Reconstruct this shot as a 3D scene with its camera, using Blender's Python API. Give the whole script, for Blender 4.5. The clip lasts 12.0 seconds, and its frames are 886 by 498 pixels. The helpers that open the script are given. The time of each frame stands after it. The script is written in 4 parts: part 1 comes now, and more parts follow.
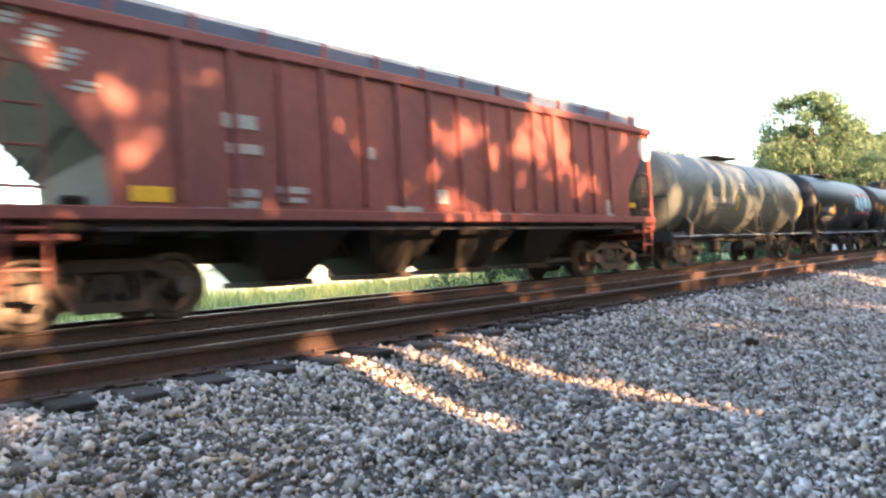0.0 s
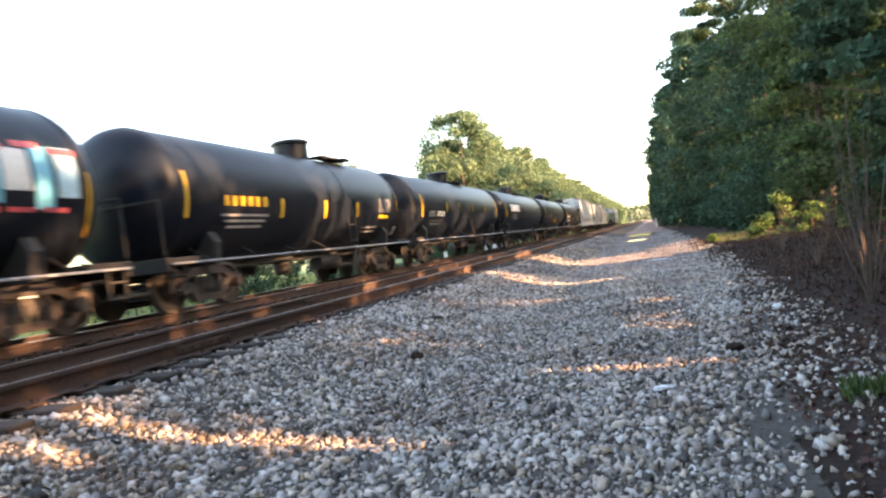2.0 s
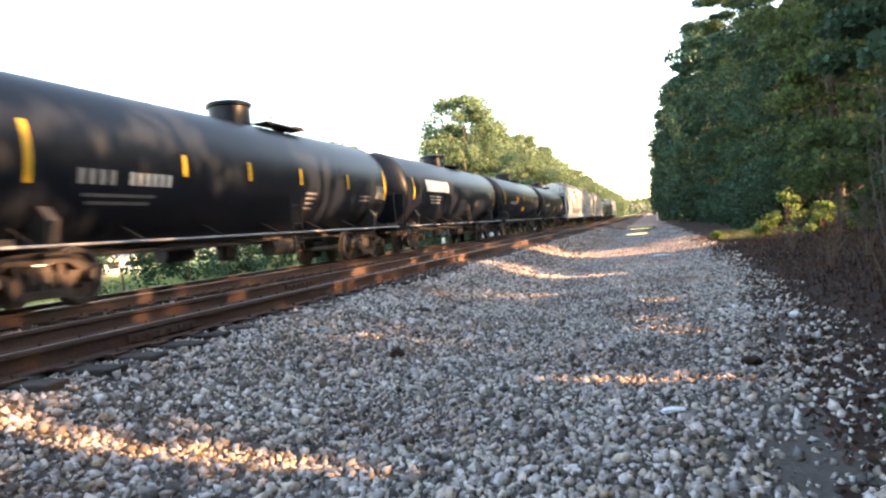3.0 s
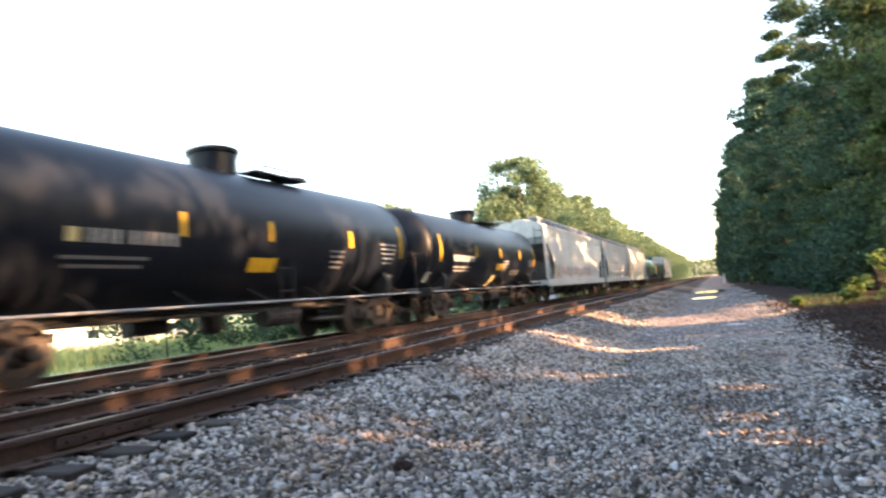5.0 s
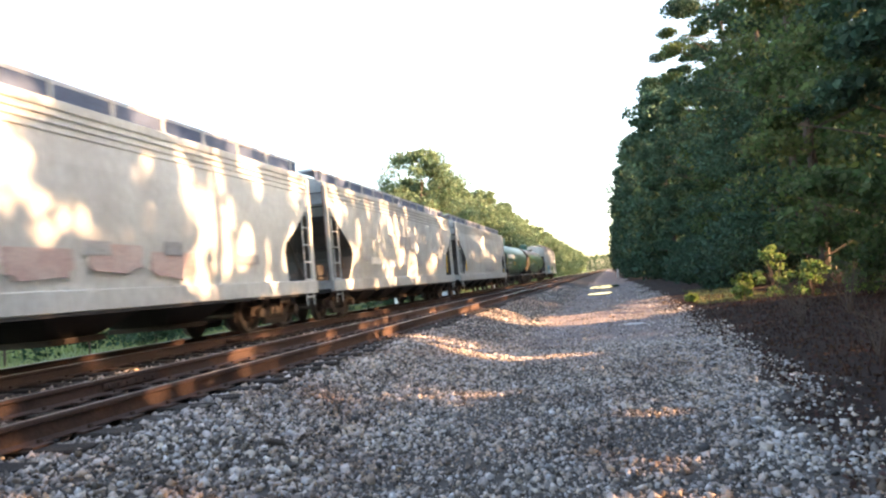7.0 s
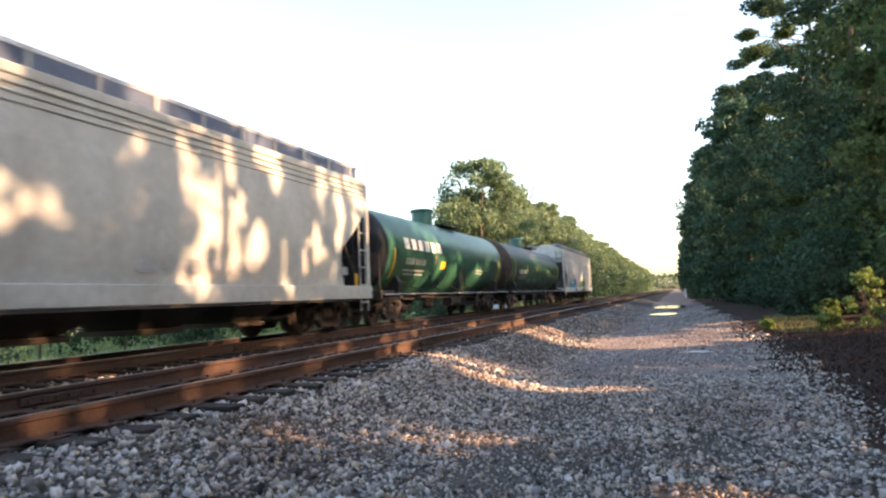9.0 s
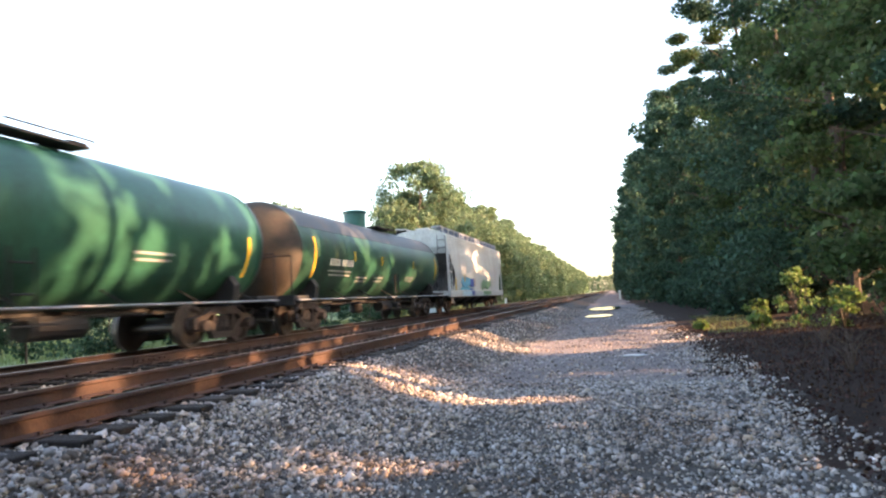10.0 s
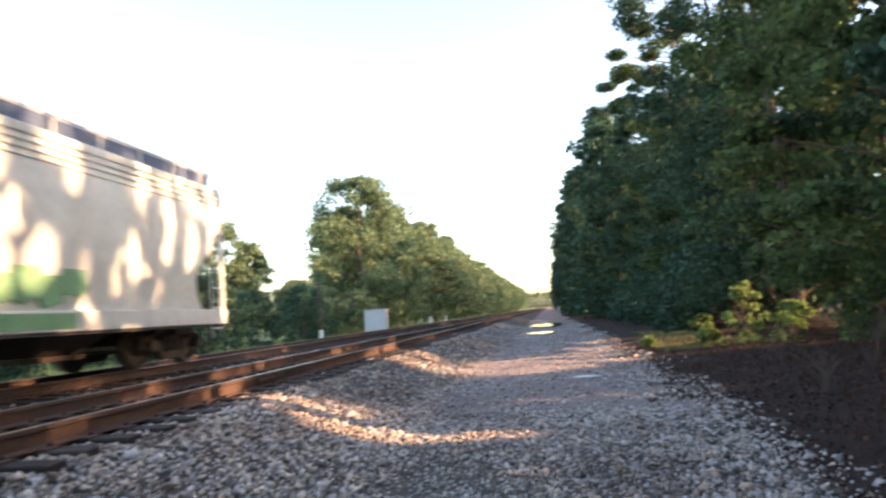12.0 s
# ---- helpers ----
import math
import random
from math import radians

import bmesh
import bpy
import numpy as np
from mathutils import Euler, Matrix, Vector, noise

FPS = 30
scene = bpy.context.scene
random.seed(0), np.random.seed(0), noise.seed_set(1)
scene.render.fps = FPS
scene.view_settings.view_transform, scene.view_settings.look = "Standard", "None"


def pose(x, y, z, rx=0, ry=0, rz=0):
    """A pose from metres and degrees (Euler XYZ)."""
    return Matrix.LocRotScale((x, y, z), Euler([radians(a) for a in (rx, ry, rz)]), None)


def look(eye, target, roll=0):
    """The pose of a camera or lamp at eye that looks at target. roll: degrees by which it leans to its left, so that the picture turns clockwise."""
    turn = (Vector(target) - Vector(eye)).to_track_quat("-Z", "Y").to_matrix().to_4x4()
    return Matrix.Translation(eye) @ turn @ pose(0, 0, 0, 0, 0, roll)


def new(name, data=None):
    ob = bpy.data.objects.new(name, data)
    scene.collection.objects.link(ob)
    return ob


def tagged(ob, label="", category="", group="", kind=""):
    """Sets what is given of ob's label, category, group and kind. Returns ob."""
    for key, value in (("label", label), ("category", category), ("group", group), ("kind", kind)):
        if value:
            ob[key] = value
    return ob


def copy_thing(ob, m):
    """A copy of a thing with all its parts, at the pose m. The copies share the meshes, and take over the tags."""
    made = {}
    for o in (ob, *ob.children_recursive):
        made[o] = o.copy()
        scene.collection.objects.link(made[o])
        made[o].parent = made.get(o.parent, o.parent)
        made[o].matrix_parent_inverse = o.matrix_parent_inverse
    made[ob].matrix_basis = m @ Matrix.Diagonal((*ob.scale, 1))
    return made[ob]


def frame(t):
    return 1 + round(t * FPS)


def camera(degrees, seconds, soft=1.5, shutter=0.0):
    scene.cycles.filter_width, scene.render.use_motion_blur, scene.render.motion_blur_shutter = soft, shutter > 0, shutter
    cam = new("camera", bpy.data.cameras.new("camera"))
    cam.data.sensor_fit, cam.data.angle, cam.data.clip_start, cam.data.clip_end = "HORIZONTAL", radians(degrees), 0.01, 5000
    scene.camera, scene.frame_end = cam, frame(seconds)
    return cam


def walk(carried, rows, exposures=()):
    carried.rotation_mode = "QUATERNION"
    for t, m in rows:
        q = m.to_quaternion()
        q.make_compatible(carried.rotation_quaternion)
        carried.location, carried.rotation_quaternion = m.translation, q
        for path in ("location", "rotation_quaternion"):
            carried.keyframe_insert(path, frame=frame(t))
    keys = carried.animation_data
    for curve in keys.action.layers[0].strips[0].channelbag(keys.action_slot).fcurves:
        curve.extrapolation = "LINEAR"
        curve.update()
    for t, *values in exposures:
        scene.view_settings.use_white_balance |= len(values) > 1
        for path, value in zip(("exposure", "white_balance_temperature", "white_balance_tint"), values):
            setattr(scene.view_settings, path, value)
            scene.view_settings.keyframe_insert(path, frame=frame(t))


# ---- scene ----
cam = camera(68.5, 12.0, soft=2.2, shutter=0.25)
PATH = [
    (0, (4.947, -4.653, 0.521), (3.533, -3.24, 0.569), -3.4),
    (0.5, (4.882, -4.495, 0.563), (3.586, -2.974, 0.463), -5.4),
    (1, (4.884, -4.307, 0.582), (3.81, -2.625, 0.447), -6.7),
    (1.5, (4.846, -4.06, 0.587), (3.93, -2.284, 0.523), -8.3),
    (2, (4.774, -3.74, 0.604), (4.162, -1.836, 0.596), -7.6),
    (2.5, (4.71, -3.399, 0.625), (4.099, -1.495, 0.608), -4.8),
    (3, (4.675, -3.035, 0.618), (4.061, -1.132, 0.565), -5.3),
    (3.2, (4.636, -2.88, 0.62), (3.921, -1.013, 0.563), -5.8),
    (4.8, (4.543, -1.801, 0.715), (3.677, -0.008, 0.897), -4.6),
    (5, (4.529, -1.557, 0.701), (3.768, 0.286, 0.851), -5.1),
    (5.5, (4.449, -1.006, 0.707), (3.803, 0.885, 0.789), -6.0),
    (6, (4.434, -0.462, 0.714), (3.776, 1.426, 0.756), -5.6),
    (6.5, (4.44, 0.053, 0.716), (3.894, 1.975, 0.789), -5.0),
    (6.7, (4.417, 0.199, 0.754), (3.924, 2.135, 0.862), -5.4),
    (8.3, (4.558, 1.702, 0.73), (4.071, 3.64, 0.829), -4.9),
    (8.5, (4.564, 1.859, 0.719), (3.955, 3.758, 0.865), -4.7),
    (9, (4.57, 2.336, 0.709), (3.901, 4.214, 0.863), -2.7),
    (9.5, (4.566, 2.854, 0.7), (3.999, 4.764, 0.869), -2.3),
    (10, (4.559, 3.275, 0.702), (4.066, 5.207, 0.858), -3.4),
    (10.5, (4.526, 3.546, 0.71), (4.02, 5.471, 0.904), -4.1),
    (11, (4.469, 3.885, 0.704), (3.974, 5.814, 0.899), -5.0),
    (11.5, (4.448, 4.035, 0.703), (3.788, 5.915, 0.882), -3.1),
    (12, (4.327, 4.545, 0.711), (4.018, 6.511, 0.908), -3.9),
]
walk(cam, [(t, look(eye, target, roll)) for t, eye, target, roll in PATH],
     exposures=[(0, 3.1, 7600, 14), (1.5, 3.04, 7900, 14), (3, 2.98, 8000, 14), (5, 2.9, 7600, 14), (5.6, 3.1, 7550, 14), (6.5, 2.9, 7550, 14), (8.5, 2.36, 7300, 14), (9.2, 2.26, 7300, 14), (10.5, 2.82, 7250, 15), (12, 2.34, 7150, 15)])


# ---- world, sun, exposure ----
SUN_TO = Vector((1.0, 0.0, 0.0)).normalized() * math.cos(radians(17)) + Vector((0, 0, math.sin(radians(17))))
world = bpy.data.worlds.new("world")
scene.world = world
world.use_nodes = True
wn = world.node_tree.nodes
sky = wn.new("ShaderNodeTexSky")
sky.sky_type = "NISHITA"
sky.sun_disc = False
sky.sun_elevation = radians(17)
sky.sun_rotation = math.atan2(SUN_TO.x, SUN_TO.y)
sky.air_density, sky.dust_density, sky.ozone_density = 1.0, 1.9, 1.0
world.node_tree.links.new(sky.outputs["Color"], wn["Background"].inputs["Color"])
wn["Background"].inputs["Strength"].default_value = 0.15
sun_data = bpy.data.lights.new("sun", "SUN")
sun_data.energy, sun_data.angle, sun_data.color = 3.8, radians(0.9), (1.0, 0.62, 0.36)
sun = new("sun", sun_data)
sun.matrix_world = look((60, 10, 20), Vector((60, 10, 20)) - SUN_TO)


# ---- materials ----
def mat(name, base, rough=0.7, metal=0.0, dark=None, scale=3.0, fine=40.0, bump=0.2, mix=0.5, per=None, spec=0.5, stretch=None, trans=0.0, spread=(0.5, 1.5), vivid=(0.9, 1.1), coat=0.0):
    """A surface with broad stains (dark over base), fine grain and relief. per: 'object' or 'island' for piece-to-piece variation."""
    m = bpy.data.materials.new(name)
    m.use_nodes = True
    nt = m.node_tree
    n, l = nt.nodes, nt.links
    bsdf = n["Principled BSDF"]
    dark = dark or tuple(c * 0.55 for c in base)
    co = n.new("ShaderNodeTexCoord")
    vec = co.outputs["Object"]
    if stretch:
        mp = n.new("ShaderNodeMapping")
        mp.inputs["Scale"].default_value = stretch
        l.new(vec, mp.inputs["Vector"])
        vec = mp.outputs["Vector"]
    big = n.new("ShaderNodeTexNoise")
    big.inputs["Scale"].default_value, big.inputs["Detail"].default_value, big.inputs["Roughness"].default_value = scale, 6, 0.65
    small = n.new("ShaderNodeTexNoise")
    small.inputs["Scale"].default_value, small.inputs["Detail"].default_value = fine, 3
    l.new(vec, big.inputs["Vector"])
    l.new(vec, small.inputs["Vector"])
    ramp = n.new("ShaderNodeMapRange")
    ramp.inputs["From Min"].default_value, ramp.inputs["From Max"].default_value = 0.42, 0.68
    ramp.inputs["To Max"].default_value = mix
    l.new(big.outputs["Fac"], ramp.inputs["Value"])
    mixer = n.new("ShaderNodeMix")
    mixer.data_type = "RGBA"
    mixer.inputs["A"].default_value, mixer.inputs["B"].default_value = (*base, 1), (*dark, 1)
    l.new(ramp.outputs["Result"], mixer.inputs["Factor"])
    hsv = n.new("ShaderNodeHueSaturation")
    l.new(mixer.outputs["Result"], hsv.inputs["Color"])
    val = n.new("ShaderNodeMapRange")
    val.inputs["From Min"].default_value, val.inputs["From Max"].default_value = 0.3, 0.7
    val.inputs["To Min"].default_value, val.inputs["To Max"].default_value = 0.8, 1.2
    l.new(small.outputs["Fac"], val.inputs["Value"])
    value = val.outputs["Result"]
    if per:
        info = n.new("ShaderNodeObjectInfo" if per == "object" else "ShaderNodeNewGeometry")
        rnd = info.outputs["Random" if per == "object" else "Random Per Island"]
        r2 = n.new("ShaderNodeMapRange")
        r2.inputs["To Min"].default_value, r2.inputs["To Max"].default_value = spread
        l.new(rnd, r2.inputs["Value"])
        mul = n.new("ShaderNodeMath")
        mul.operation = "MULTIPLY"
        l.new(r2.outputs["Result"], mul.inputs[0])
        l.new(value, mul.inputs[1])
        value = mul.outputs[0]
        hue = n.new("ShaderNodeMath")
        hue.operation, hue.inputs[1].default_value = "MULTIPLY", 37.7
        fr = n.new("ShaderNodeMath")
        fr.operation = "FRACT"
        l.new(rnd, hue.inputs[0])
        l.new(hue.outputs[0], fr.inputs[0])
        hr = n.new("ShaderNodeMapRange")
        hr.inputs["To Min"].default_value, hr.inputs["To Max"].default_value = 0.475, 0.525
        l.new(fr.outputs[0], hr.inputs["Value"])
        l.new(hr.outputs["Result"], hsv.inputs["Hue"])
        sr = n.new("ShaderNodeMapRange")
        sr.inputs["To Min"].default_value, sr.inputs["To Max"].default_value = vivid
        l.new(fr.outputs[0], sr.inputs["Value"])
        l.new(sr.outputs["Result"], hsv.inputs["Saturation"])
    l.new(value, hsv.inputs["Value"])
    l.new(hsv.outputs["Color"], bsdf.inputs["Base Color"])
    bsdf.inputs["Roughness"].default_value, bsdf.inputs["Metallic"].default_value = rough, metal
    bsdf.inputs["Specular IOR Level"].default_value = spec
    bsdf.inputs["Coat Weight"].default_value, bsdf.inputs["Coat Roughness"].default_value = coat, 0.3
    if bump:
        bp = n.new("ShaderNodeBump")
        bp.inputs["Strength"].default_value, bp.inputs["Distance"].default_value = bump, 0.02
        l.new(small.outputs["Fac"], bp.inputs["Height"])
        l.new(bp.outputs["Normal"], bsdf.inputs["Normal"])
    if trans:
        tr = n.new("ShaderNodeBsdfTranslucent")
        l.new(hsv.outputs["Color"], tr.inputs["Color"])
        ms = n.new("ShaderNodeMixShader")
        ms.inputs["Fac"].default_value = trans
        l.new(bsdf.outputs["BSDF"], ms.inputs[1])
        l.new(tr.outputs["BSDF"], ms.inputs[2])
        l.new(ms.outputs["Shader"], n["Material Output"].inputs["Surface"])
    return m


M_STONE = mat("ballast stone", (0.4, 0.371, 0.352), 0.85, dark=(0.2, 0.148, 0.132), scale=0.75, fine=60, bump=0.3, mix=0.75, per="island", spread=(0.1, 1.95), vivid=(0.2, 2.4))
M_GROUND = mat("gravel bed", (0.1, 0.09, 0.083), 0.9, dark=(0.06, 0.05, 0.045), scale=0.8, fine=22, bump=1.0, mix=0.6, spec=0.12)
M_ROAD = mat("gravel road", (0.25, 0.218, 0.215), 0.9, dark=(0.15, 0.12, 0.115), scale=0.35, fine=18, bump=1.0, mix=0.6, spec=0.12)
M_SOIL = mat("leaf litter soil", (0.045, 0.031, 0.027), 0.95, dark=(0.026, 0.019, 0.016), scale=1.2, fine=30, bump=0.8, mix=0.7, spec=0.12)
M_FIELD = mat("field grass", (0.17, 0.24, 0.09), 0.9, dark=(0.12, 0.18, 0.06), scale=0.25, fine=9, bump=0.6, mix=0.7)
M_RAIL = mat("rusty rail steel", (0.08, 0.046, 0.036), 0.75, 0.15, dark=(0.045, 0.033, 0.028), scale=2.5, fine=35, bump=0.25)
M_RAILTOP = mat("worn rail head", (0.32, 0.29, 0.28), 0.3, 0.9, dark=(0.24, 0.2, 0.18), scale=1.5, fine=30, bump=0.05)
M_TIE = mat("creosoted timber", (0.04, 0.031, 0.027), 0.9, dark=(0.025, 0.02, 0.018), scale=2.0, fine=18, bump=0.6, stretch=(1, 6, 6), per="object")
M_BLACK = mat("black tank paint", (0.007, 0.01, 0.017), 0.36, dark=(0.012, 0.015, 0.023), scale=0.7, fine=14, bump=0.04, mix=0.7, stretch=(1.5, 1.5, 0.4), coat=0.0, spec=0.22)
M_GRAYTANK = mat("weathered dark grey tank paint", (0.09, 0.106, 0.106), 0.42, dark=(0.04, 0.048, 0.05), scale=0.7, fine=14, bump=0.04, mix=0.8, stretch=(1.5, 1.5, 0.4), coat=0.0, spec=0.32)
M_GREEN = mat("green tank paint", (0.028, 0.11, 0.075), 0.35, dark=(0.016, 0.048, 0.032), scale=0.6, fine=14, bump=0.04, mix=0.7, stretch=(1.5, 1.5, 0.35), coat=0.0, spec=0.32)
M_TEAL = mat("teal valve housing paint", (0.02, 0.12, 0.11), 0.45, scale=1.5, fine=20, bump=0.04, mix=0.5)
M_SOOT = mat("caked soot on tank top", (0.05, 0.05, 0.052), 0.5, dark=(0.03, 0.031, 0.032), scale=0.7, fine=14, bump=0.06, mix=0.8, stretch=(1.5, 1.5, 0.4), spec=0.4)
M_OLIVE = mat("dark green tank paint", (0.022, 0.085, 0.056), 0.4, dark=(0.025, 0.035, 0.028), scale=0.6, fine=14, bump=0.04, mix=0.8, stretch=(1.5, 1.5, 0.35), coat=0.0, spec=0.32)
M_RED = mat("oxide red hopper paint", (0.22, 0.062, 0.056), 0.6, dark=(0.15, 0.05, 0.046), scale=0.7, fine=18, bump=0.08, mix=0.8, stretch=(1.5, 1.5, 0.35))
M_GREY = mat("light grey hopper paint", (0.56, 0.585, 0.575), 0.5, dark=(0.41, 0.405, 0.39), scale=0.7, fine=18, bump=0.06, mix=0.7, stretch=(1.5, 1.5, 0.3))
M_GREYB = mat("weathered grey hopper paint", (0.42, 0.45, 0.45), 0.55, dark=(0.29, 0.29, 0.28), scale=0.7, fine=18, bump=0.06, mix=0.7, stretch=(1.5, 1.5, 0.3))
M_FRAME = mat("grimy black underframe", (0.02, 0.019, 0.019), 0.75, dark=(0.038, 0.03, 0.026), scale=3, fine=25, bump=0.25)
M_TRUCK = mat("dusty rusted truck casting", (0.055, 0.04, 0.033), 0.8, dark=(0.028, 0.023, 0.02), scale=4, fine=28, bump=0.3)
M_WHEEL = mat("rolled steel wheel", (0.12, 0.1, 0.09), 0.5, 0.6, dark=(0.06, 0.045, 0.04), scale=5, fine=30, bump=0.1)
M_STEEL = mat("galvanised steel", (0.42, 0.44, 0.47), 0.45, 0.5, scale=3, fine=30, bump=0.05, mix=0.3)
M_WALK = mat("dark blue-grey running board", (0.06, 0.09, 0.16), 0.6, 0.0, scale=2, fine=20, bump=0.08, mix=0.5)
M_YELLOW = mat("yellow reflective strip", (0.72, 0.42, 0.03), 0.5, scale=4, fine=40, bump=0.02, mix=0.3)
M_WHITE = mat("white stencil paint", (0.72, 0.72, 0.7), 0.6, scale=4, fine=40, bump=0.02, mix=0.35)
M_FAINT = mat("faded stencil paint", (0.36, 0.36, 0.36), 0.65, scale=4, fine=40, bump=0.02, mix=0.5)
M_DIM = mat("dim small stencil paint", (0.16, 0.16, 0.165), 0.65, scale=4, fine=40, bump=0.02, mix=0.5)
M_FADED = mat("faded red spray paint", (0.47, 0.35, 0.33), 0.6, dark=(0.53, 0.47, 0.45), scale=2, fine=20, bump=0.02, mix=0.8)
M_SLOPE = mat("slope sheet with painted shade", (0.06, 0.058, 0.056), 0.7, dark=(0.035, 0.033, 0.031), scale=1.5, fine=20, bump=0.1, mix=0.7)
M_DUST = mat("brown dust on dark paint", (0.06, 0.045, 0.035), 0.8, dark=(0.03, 0.032, 0.025), scale=2.5, fine=20, bump=0.1, mix=0.9)
M_CYAN = mat("sprayed cyan paint", (0.12, 0.42, 0.58), 0.5, scale=2, fine=30, bump=0.02, mix=0.3)
M_SKY = mat("sprayed pale blue paint", (0.4, 0.62, 0.72), 0.5, scale=2, fine=30, bump=0.02, mix=0.3)
M_CREAM = mat("faded yellow placard", (0.6, 0.5, 0.24), 0.55, scale=4, fine=40, bump=0.02, mix=0.4)
M_PINK = mat("sprayed red paint", (0.6, 0.1, 0.12), 0.5, scale=2, fine=30, bump=0.02, mix=0.3)
M_BLUE = mat("sprayed blue paint", (0.06, 0.1, 0.36), 0.5, scale=2, fine=30, bump=0.02, mix=0.3)
M_LIME = mat("sprayed light green paint", (0.16, 0.32, 0.18), 0.5, scale=2, fine=30, bump=0.02, mix=0.3)
M_BARK = mat("tree bark", (0.085, 0.066, 0.052), 0.95, dark=(0.045, 0.035, 0.028), scale=3, fine=25, bump=0.8, stretch=(1, 1, 0.25))
M_TWIG = mat("dry twig bark", (0.1, 0.075, 0.06), 0.9, scale=5, fine=30, bump=0.3)
M_LEAF = mat("dark green leaves", (0.05, 0.1, 0.062), 0.65, dark=(0.03, 0.062, 0.044), scale=0.35, fine=5, bump=0, mix=0.9, per="island", trans=0.24, spread=(0.6, 1.4), spec=0.15)
M_LEAFB = mat("olive green leaves", (0.09, 0.135, 0.055), 0.65, dark=(0.045, 0.08, 0.04), scale=0.35, fine=5, bump=0, mix=0.9, per="island", trans=0.38, spread=(0.6, 1.4), spec=0.15)
# leaf colour lightened to carry the haze over the trees across the tracks
M_LEAFY = mat("haze-paled green leaves", (0.15, 0.21, 0.12), 0.75, dark=(0.09, 0.14, 0.09), scale=0.2, fine=5, bump=0, per="island", trans=0.35, spread=(0.7, 1.3), spec=0.15)
M_BUSH = mat("yellow green shrub leaves", (0.18, 0.27, 0.08), 0.6, dark=(0.11, 0.17, 0.045), scale=1, fine=8, bump=0, per="island", trans=0.4)
M_GRASS = mat("grass blades", (0.17, 0.19, 0.075), 0.7, dark=(0.13, 0.12, 0.05), scale=1, fine=8, bump=0, per="island", trans=0.3)
M_TUFT = mat("fresh green grass", (0.07, 0.13, 0.035), 0.7, dark=(0.05, 0.09, 0.03), scale=1, fine=8, bump=0, per="island", trans=0.3)
M_DRY = mat("dry brown brush", (0.065, 0.043, 0.035), 0.9, dark=(0.04, 0.027, 0.023), scale=1, fine=8, bump=0, per="island", trans=0.2, spec=0.12)
M_DEADLEAF = mat("dead leaves", (0.085, 0.05, 0.04), 0.9, dark=(0.045, 0.028, 0.023), scale=2, fine=10, bump=0, per="island", spec=0.12)
M_MEADOW = mat("pale meadow grass", (0.2, 0.26, 0.11), 0.8, dark=(0.14, 0.2, 0.08), scale=0.5, fine=8, bump=0, per="island", trans=0.3, spread=(0.75, 1.25))
M_BOX = mat("pale grey cabinet paint", (0.55, 0.57, 0.6), 0.5, scale=3, fine=30, bump=0.05, mix=0.25)
M_SIDING = mat("white metal siding", (0.78, 0.78, 0.76), 0.5, scale=1, fine=20, bump=0.05, mix=0.2)
M_ROOF = mat("grey metal roof", (0.35, 0.36, 0.38), 0.5, 0.3, scale=1, fine=20, bump=0.05)
M_GLASS = mat("dark window glass", (0.02, 0.025, 0.03), 0.08, scale=1, fine=5, bump=0, mix=0.2)
M_LITTER = mat("crumpled white plastic", (0.75, 0.77, 0.8), 0.4, scale=6, fine=40, bump=0.2, mix=0.2)
M_WOOD = mat("weathered stick wood", (0.06, 0.045, 0.035), 0.9, scale=6, fine=40, bump=0.4)
M_WATER = mat("puddle water", (0.05, 0.045, 0.04), 0.03, scale=0.5, fine=3, bump=0.0, spec=0.6)


# ---- mesh helpers ----
def link_mesh(name, bm, material, parent=None, label="", smooth=False):
    me = bpy.data.meshes.new(name)
    bm.to_mesh(me)
    bm.free()
    if smooth:
        me.shade_smooth()
        me.set_sharp_from_angle(angle=radians(35))
    me.materials.append(material)
    ob = new(name, me)
    ob.parent = parent
    if label:
        ob["label"] = label
    return ob


def part(name, bm, material, parent, label="", smooth=False):
    return link_mesh(name, bm, material, parent, label, smooth)


def thing(name, label, category, group="", m=None):
    ob = new(name)
    ob.empty_display_size = 0.2
    if m is not None:
        ob.matrix_basis = m
    return tagged(ob, label, category, group)


def box(bm, c, d, bevel=0.0, m=None):
    r = bmesh.ops.create_cube(bm, size=1.0, matrix=Matrix.Translation(c) @ (m or Matrix()) @ Matrix.Diagonal((*d, 1)))
    if bevel:
        edges = list({e for v in r["verts"] for e in v.link_edges})
        bmesh.ops.bevel(bm, geom=edges, offset=bevel, segments=1, affect="EDGES", profile=0.5)
    return bm


def boxes(*rows, bevel=0.0):
    bm = bmesh.new()
    for c, d in rows:
        box(bm, c, d, bevel)
    return bm


def rod(bm, a, b, r, r2=None, seg=8):
    a, b = Vector(a), Vector(b)
    way = b - a
    m = Matrix.Translation((a + b) / 2) @ way.to_track_quat("Z", "Y").to_matrix().to_4x4()
    bmesh.ops.create_cone(bm, cap_ends=True, segments=seg, radius1=r, radius2=r if r2 is None else r2, depth=way.length, matrix=m)
    return bm


def rods(r, *pairs, seg=8):
    bm = bmesh.new()
    for a, b in pairs:
        rod(bm, a, b, r, seg=seg)
    return bm


